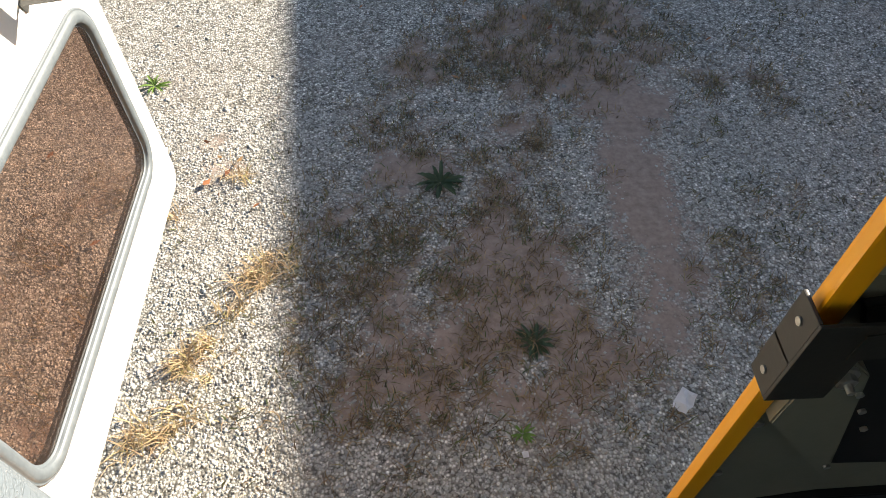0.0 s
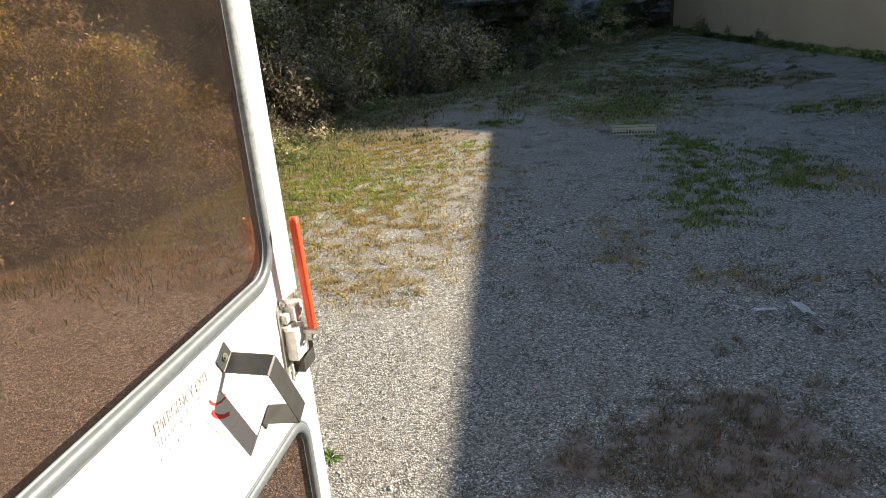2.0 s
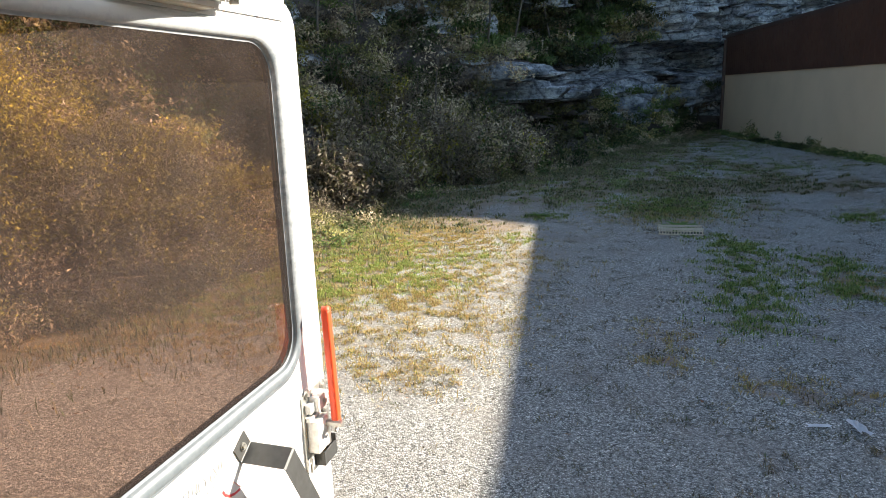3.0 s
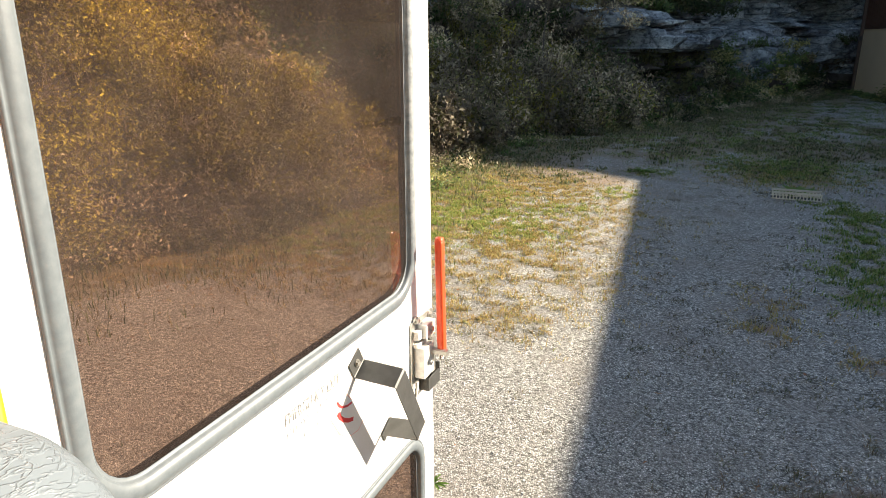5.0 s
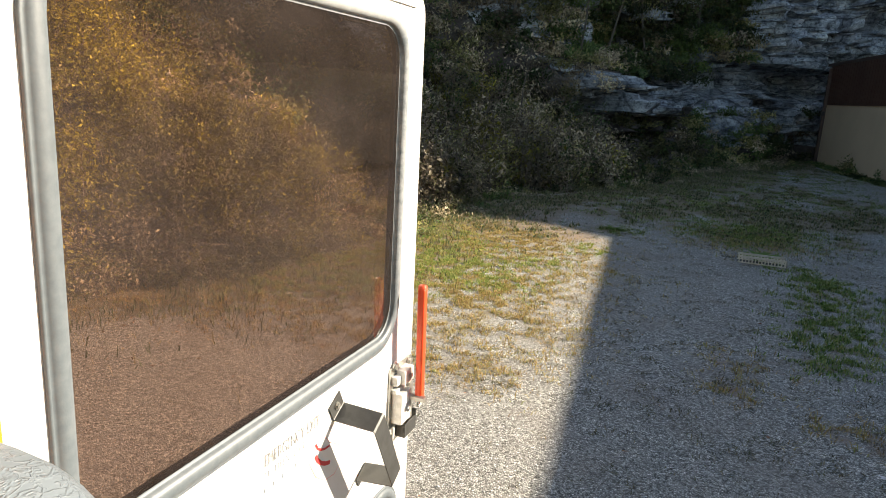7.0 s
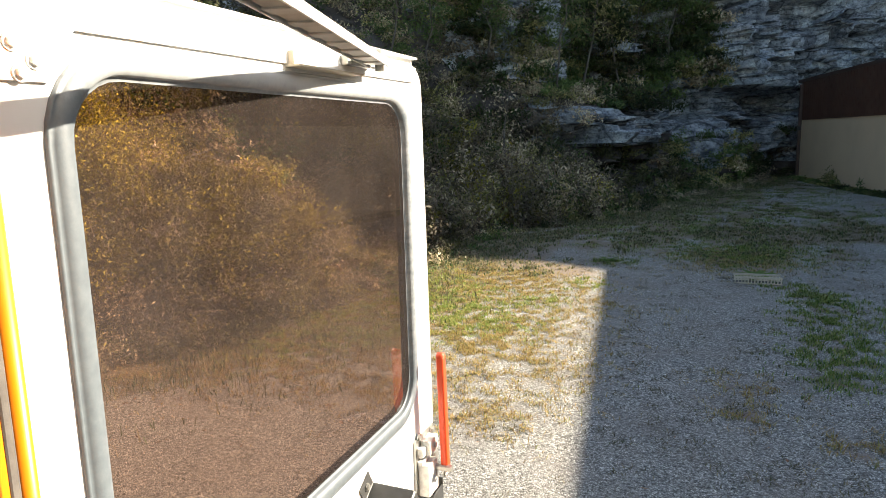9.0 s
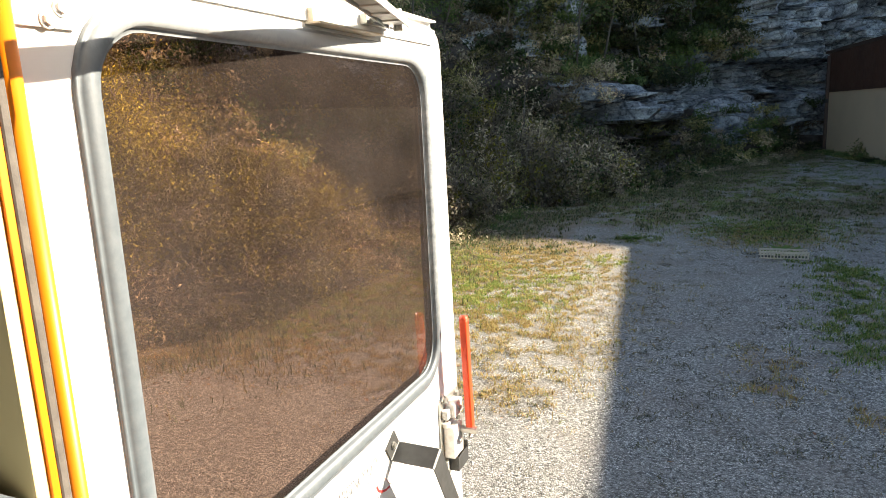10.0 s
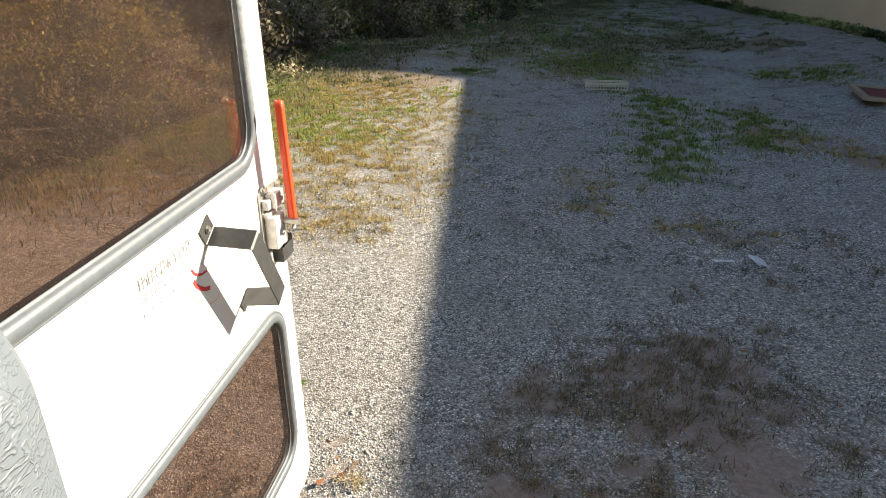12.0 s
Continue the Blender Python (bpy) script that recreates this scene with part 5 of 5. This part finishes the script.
    for y, z in ((1.128, 1.70), (1.191, 1.69), (1.126, 1.553)):
        part("bolt", hexbolt((DX + 0.004, y, z), 0.006, 0.007, (1, 0, 0)), M["steel"], lp)
    part("pivot", hexbolt((DX + 0.0, 1.16, 1.63), 0.0075, 0.058, (1, 0, 0)), M["steel"], lp)
    hb = join(box((-0.5845, 1.152, 1.622), (-0.5705, 1.169, 1.854), 0.005, 4), rod((-0.5835, 1.1605, 1.853), (-0.5715, 1.1605, 1.853), 0.0085, n=18))
    for v in hb.verts:
        v.co.y += (v.co.z - 1.74) * -0.05
    hd = part("handle", hb, M["red"], th, "red vinyl-covered lever handle", True)
    part("handle_eye", frame_eye(), M["steel"], hd, "bare steel eye")
    part("keeper", box((DX - 0.02, 1.222, 1.13), (DX - 0.008, 1.234, 1.17), 0.002), M["steel"], th)
    # strap bracket below the window
    ad, bd = Vector((0, 0.479, -0.878)), Vector((0, 0.86, 0.51))
    br = part("strap_bracket", strap([(-0.03, 0.0015), (-0.002, 0.0015), (0.0, 0.003), (0.004, 0.073), (0.006, 0.075), (0.160, 0.075), (0.162, 0.073), (0.175, 0.003), (0.177, 0.0015), (0.195, 0.0015)], ad, bd, (0.923, 1.697), 0.036, 0.0028), M["bracket"], th, "bent dull steel strap bracket")
    for u in (-0.016, 0.187):
        c = Vector((DX, 0.923, 1.697)) + ad * u
        part("bolt", hexbolt((DX + 0.003, c.y, c.z), 0.0045, 0.005, (1, 0, 0)), M["steel"], br)
    # sticker: words and emblem
    lettering("EMERGENCY EXIT", 0.727, 1.699, 0.14, 0.0185, M["ink"], th)
    lettering("TO OPEN LIFT UP", 0.727, 1.679, 0.112, 0.0135, M["pale_ink"], th)
    for y0, y1 in ((0.727, 0.743), (0.748, 0.763), (0.769, 0.797), (0.802, 0.825)):
        part("lettering", box((DX + 0.0006, y0, 1.660), (DX + 0.0010, y1, 1.667)), M["pale_ink"], th)
    part("emblem", ribbon([(0.832, 1.688), (0.877, 1.693), (0.883, 1.672), (0.897, 1.655), (0.937, 1.630), (0.934, 1.600), (0.915, 1.588), (0.887, 1.592), (0.860, 1.612), (0.840, 1.645)], 0.0015, DX + 0.001, True), M["glare_red"], th, "printed red emblem outline")
    part("emblem_arrow", ribbon([(0.858, 1.650), (0.863, 1.640), (0.873, 1.630), (0.886, 1.622), (0.901, 1.617)], 0.007, DX + 0.001), M["red_ink"], th)
    part("emblem_arrow", ribbon([(0.857, 1.670), (0.863, 1.660), (0.873, 1.653), (0.885, 1.649), (0.899, 1.648)], 0.004, DX + 0.001), M["red_ink"], th)
    return th


build_door()


def build_stay():
    """Sliding stay between the doorway header and the top of the door."""
    th = empty("door_stay", (-0.6, 0.97, 2.37))
    tagged(th, "chipped white metal stay holding the door open", "door stay")
    a, b = Vector((-0.597, 0.985, 2.368)), Vector((-0.416, 0.345, 2.367))
    d = (b - a).normalized()
    side = d.cross(Vector((0, 0, 1))).normalized()
    upv = side.cross(d)
    L = (b - a).length

    def bar(u0, u1, s0, s1, z0, z1, bev=0.0015):
        bm = box((u0, s0, z0), (u1, s1, z1), bev)
        bm.transform(Matrix(((d.x, side.x, upv.x, a.x), (d.y, side.y, upv.y, a.y), (d.z, side.z, upv.z, a.z), (0, 0, 0, 1))))
        return bm
    part("channel", join(bar(0, L, -0.017, 0.017, 0.0015, 0.004), bar(0, L, -0.017, -0.014, -0.007, 0.0015), bar(0, L, 0.014, 0.017, -0.007, 0.0015)), M["chipped"], th, "chipped white channel")
    part("slide", join(bar(0.02, L - 0.05, -0.012, 0.012, -0.004, 0.001), *[bar(0.05 + 0.07 * i, 0.075 + 0.07 * i, -0.013, 0.013, -0.006, -0.001) for i in range(8)]), M["steel"], th)
    part("pivot", rod(a + Vector((0, 0, -0.012)) + d * 0.01, a + Vector((0, 0, 0.02)) + d * 0.01, 0.007), M["steel"], th)
    return th


build_stay()

# ---------------------------------------------------------------- litter and loose things on the lot


def litter(name, at, size, ang, material, label, category, crumple=0.35, n=5):
    """A crumpled scrap lying on the gravel."""
    bm = bmesh.new()
    rnd = random.Random(int(1000 * (at[0] + 7 * at[1])))
    g = [[None] * n for _ in range(n)]
    for i in range(n):
        for j in range(n):
            x, y = (i / (n - 1) - 0.5) * size[0], (j / (n - 1) - 0.5) * size[1]
            edge = min(i, j, n - 1 - i, n - 1 - j)
            g[i][j] = bm.verts.new((x * rnd.uniform(0.8, 1.1), y * rnd.uniform(0.75, 1.1), 0.012 + rnd.random() * crumple * min(size) * (0.5 + 0.5 * edge)))
    for i in range(n - 1):
        for j in range(n - 1):
            bm.faces.new((g[i][j], g[i + 1][j], g[i + 1][j + 1], g[i][j + 1]))
    bmesh.ops.solidify(bm, geom=bm.faces[:], thickness=0.0015)
    ob = mesh_object(name, bm, material)
    ob.matrix_world = pose(at[0], at[1], ground_height(*at), 0, 0, ang)
    return tagged(ob, label, category)


litter("paper_scrap", (0.755, 1.04), (0.085, 0.06), 50, M["paper"], "crumpled white paper scrap lying on the gravel", "litter", 0.45)
litter("paper_scrap", (0.22, 0.89), (0.022, 0.022), 10, M["paper"], "small white chip lying on the gravel", "litter", 0.3, 3)
litter("plastic_strip", (1.195, 4.65), (0.16, 0.045), 4, M["paper"], "flat white plastic strip lying on the gravel", "litter", 0.25)
litter("plastic_bag", (1.43, 4.66), (0.08, 0.19), 12, M["paper"], "crumpled translucent white plastic bag on the gravel", "litter", 0.45)


def build_weed(at, r, n, material, label):
    """A rosette of keeled leaves round one root."""
    z = ground_height(*at)
    o = Vector((at[0], at[1], z))
    th = empty("weed", tuple(o))
    tagged(th, label, "weed")
    for i in range(n):
        a = 6.283 * i / n + random.uniform(-0.3, 0.3)
        ln = r * random.uniform(0.6, 1.1)
        w = ln * random.uniform(0.14, 0.24)
        d, q = Vector((math.cos(a), math.sin(a), 0)), Vector((-math.sin(a), math.cos(a), 0))
        rise = random.uniform(0.2, 0.7)
        bm = bmesh.new()
        vs = []
        for f, k in ((0.05, 0.3), (0.4, 1.0), (0.75, 0.8)):
            c = o + d * ln * f + Vector((0, 0, ln * rise * f * (1.5 - f)))
            vs += [bm.verts.new(p) for p in (c - q * w * k / 2, c + Vector((0, 0, -0.15 * w)), c + q * w * k / 2)]
        vs.append(bm.verts.new(o + d * ln + Vector((0, 0, ln * rise * 0.42))))
        for s in (0, 3):
            for k in (0, 1):
                bm.faces.new((vs[s + k], vs[s + k + 1], vs[s + k + 4], vs[s + k + 3]))
        bm.faces.new((vs[6], vs[7], vs[9]))
        bm.faces.new((vs[7], vs[8], vs[9]))
        part("leaf", bm, material, th)


random.seed(21)
build_weed((0.008, 2.09), 0.11, 26, M["dark_weed"], "flat green weed rosette growing in the gravel")
build_weed((0.302, 1.293), 0.08, 22, M["dark_weed"], "small dark green weed growing in the gravel")
build_weed((0.22, 0.962), 0.045, 12, M["green_grass"], "tiny green weed growing in the gravel")
build_weed((-1.35, 2.83), 0.08, 16, M["green_grass"], "green weed in sunlit gravel beside the door")
build_weed((-1.58, 12.18), 0.2, 30, M["green_grass"], "green weed clump at the shadow's edge")
build_weed((0.72, 11.2), 0.34, 34, M["green_grass"], "green weed clump behind a plastic tray")

# fallen leaves
lv = []
spots = [(0.2, 3.14), (-0.75, 2.0), (-1.36, 1.83), (0.5, 3.25), (0.95, 3.1), (-1.6, 4.54), (-1.33, 4.53), (-2.3, 5.47), (0.1, 2.6), (1.05, 3.45), (-1.62, 1.45), (-1.9, 1.1), (-0.95, 2.3), (-0.9, 2.2), (-0.98, 2.15), (-0.86, 2.28), (-1.02, 2.4), (-0.92, 2.08)]
spots += [(x, y) for x, y in zip(RNG.uniform(-5.5, 2.5, 70), 2 + 12 * RNG.random(70))]
for x, y in spots:
    lv.append((Vector((x, y, ground_height(x, y) + 0.018)), RNG.uniform(0.035, 0.065)))
v, t = leaf_arrays(lv)
v[:, 2] = np.repeat([q[0].z for q in lv], 4) + (v[:, 2] - np.repeat([q[0].z for q in lv], 4)) * 0.3
tri_mesh("fallen_leaves", v, t, M["fallen"], "curled orange-brown leaves fallen on the gravel", "leaves")


def build_tray():
    th = empty("plastic_tray", (0.745, 10.86, 0))
    tagged(th, "slotted tan plastic tray lying on the gravel", "tray")
    x0, x1, y0, y1 = 0.42, 1.07, 10.75, 10.99
    # floor is black to paint in the shade behind the slats
    part("base", box((x0, y0 + 0.02, 0.004), (x1, y1 - 0.02, 0.012), 0.002), M["black"], th, "tray floor coloured dark for the shade in its slots")
    for y in (y0, y1 - 0.01):
        part("top_rail", box((x0, y, 0.085), (x1, y + 0.016, 0.115), 0.003), M["tan"], th)
        part("bottom_rail", box((x0, y, 0.005), (x1, y + 0.014, 0.022), 0.003), M["tan"], th)
        for i in range(15):
            x = x0 + 0.012 + i * (x1 - x0 - 0.036) / 14
            part("slat", box((x, y + 0.002, 0.021), (x + 0.017, y + 0.012, 0.086)), M["tan"], th)
    return th


build_tray()


def build_board():
    th = empty("framed_board", (4.7, 9.8, 0))
    tagged(th, "dark red board in a tan wooden frame lying on gravel", "board")
    m = pose(4.15, 10.75, ground_height(4.7, 10.3) + 0.01, 0, 3, -8)

    def bx(lo, hi):
        b = box(lo, hi, 0.004)
        b.transform(m)
        return b
    W, L = 1.3, 0.95
    part("panel", bx((0.06, -L + 0.06, 0.0), (W - 0.06, -0.06, 0.03)), M["dark_red"], th, "dark red panel")
    part("frame_rail", bx((0, -0.08, 0), (W, 0, 0.05)), M["wood_frame"], th)
    part("frame_rail", bx((0, -L, 0), (W, -L + 0.08, 0.05)), M["wood_frame"], th)
    part("frame_rail", bx((0, -L + 0.081, 0), (0.08, -0.081, 0.05)), M["wood_frame"], th)
    part("frame_rail", bx((W - 0.08, -L + 0.081, 0), (W, -0.081, 0.05)), M["wood_frame"], th)
    return th


build_board()


def build_floodlight():
    th = empty("wall_lamp", (4.1, 34.2, 2.2))
    tagged(th, "small dark floodlight on the building's corner", "lamp")
    part("housing", box((3.92, 34.0, 2.12), (4.06, 34.2, 2.3), 0.02), M["dark_rubber_and_shade"], th)
    part("arm", rod((4.04, 34.15, 2.3), (4.15, 34.3, 2.35), 0.02), M["dark_rubber_and_shade"], th)
    return th


build_floodlight()
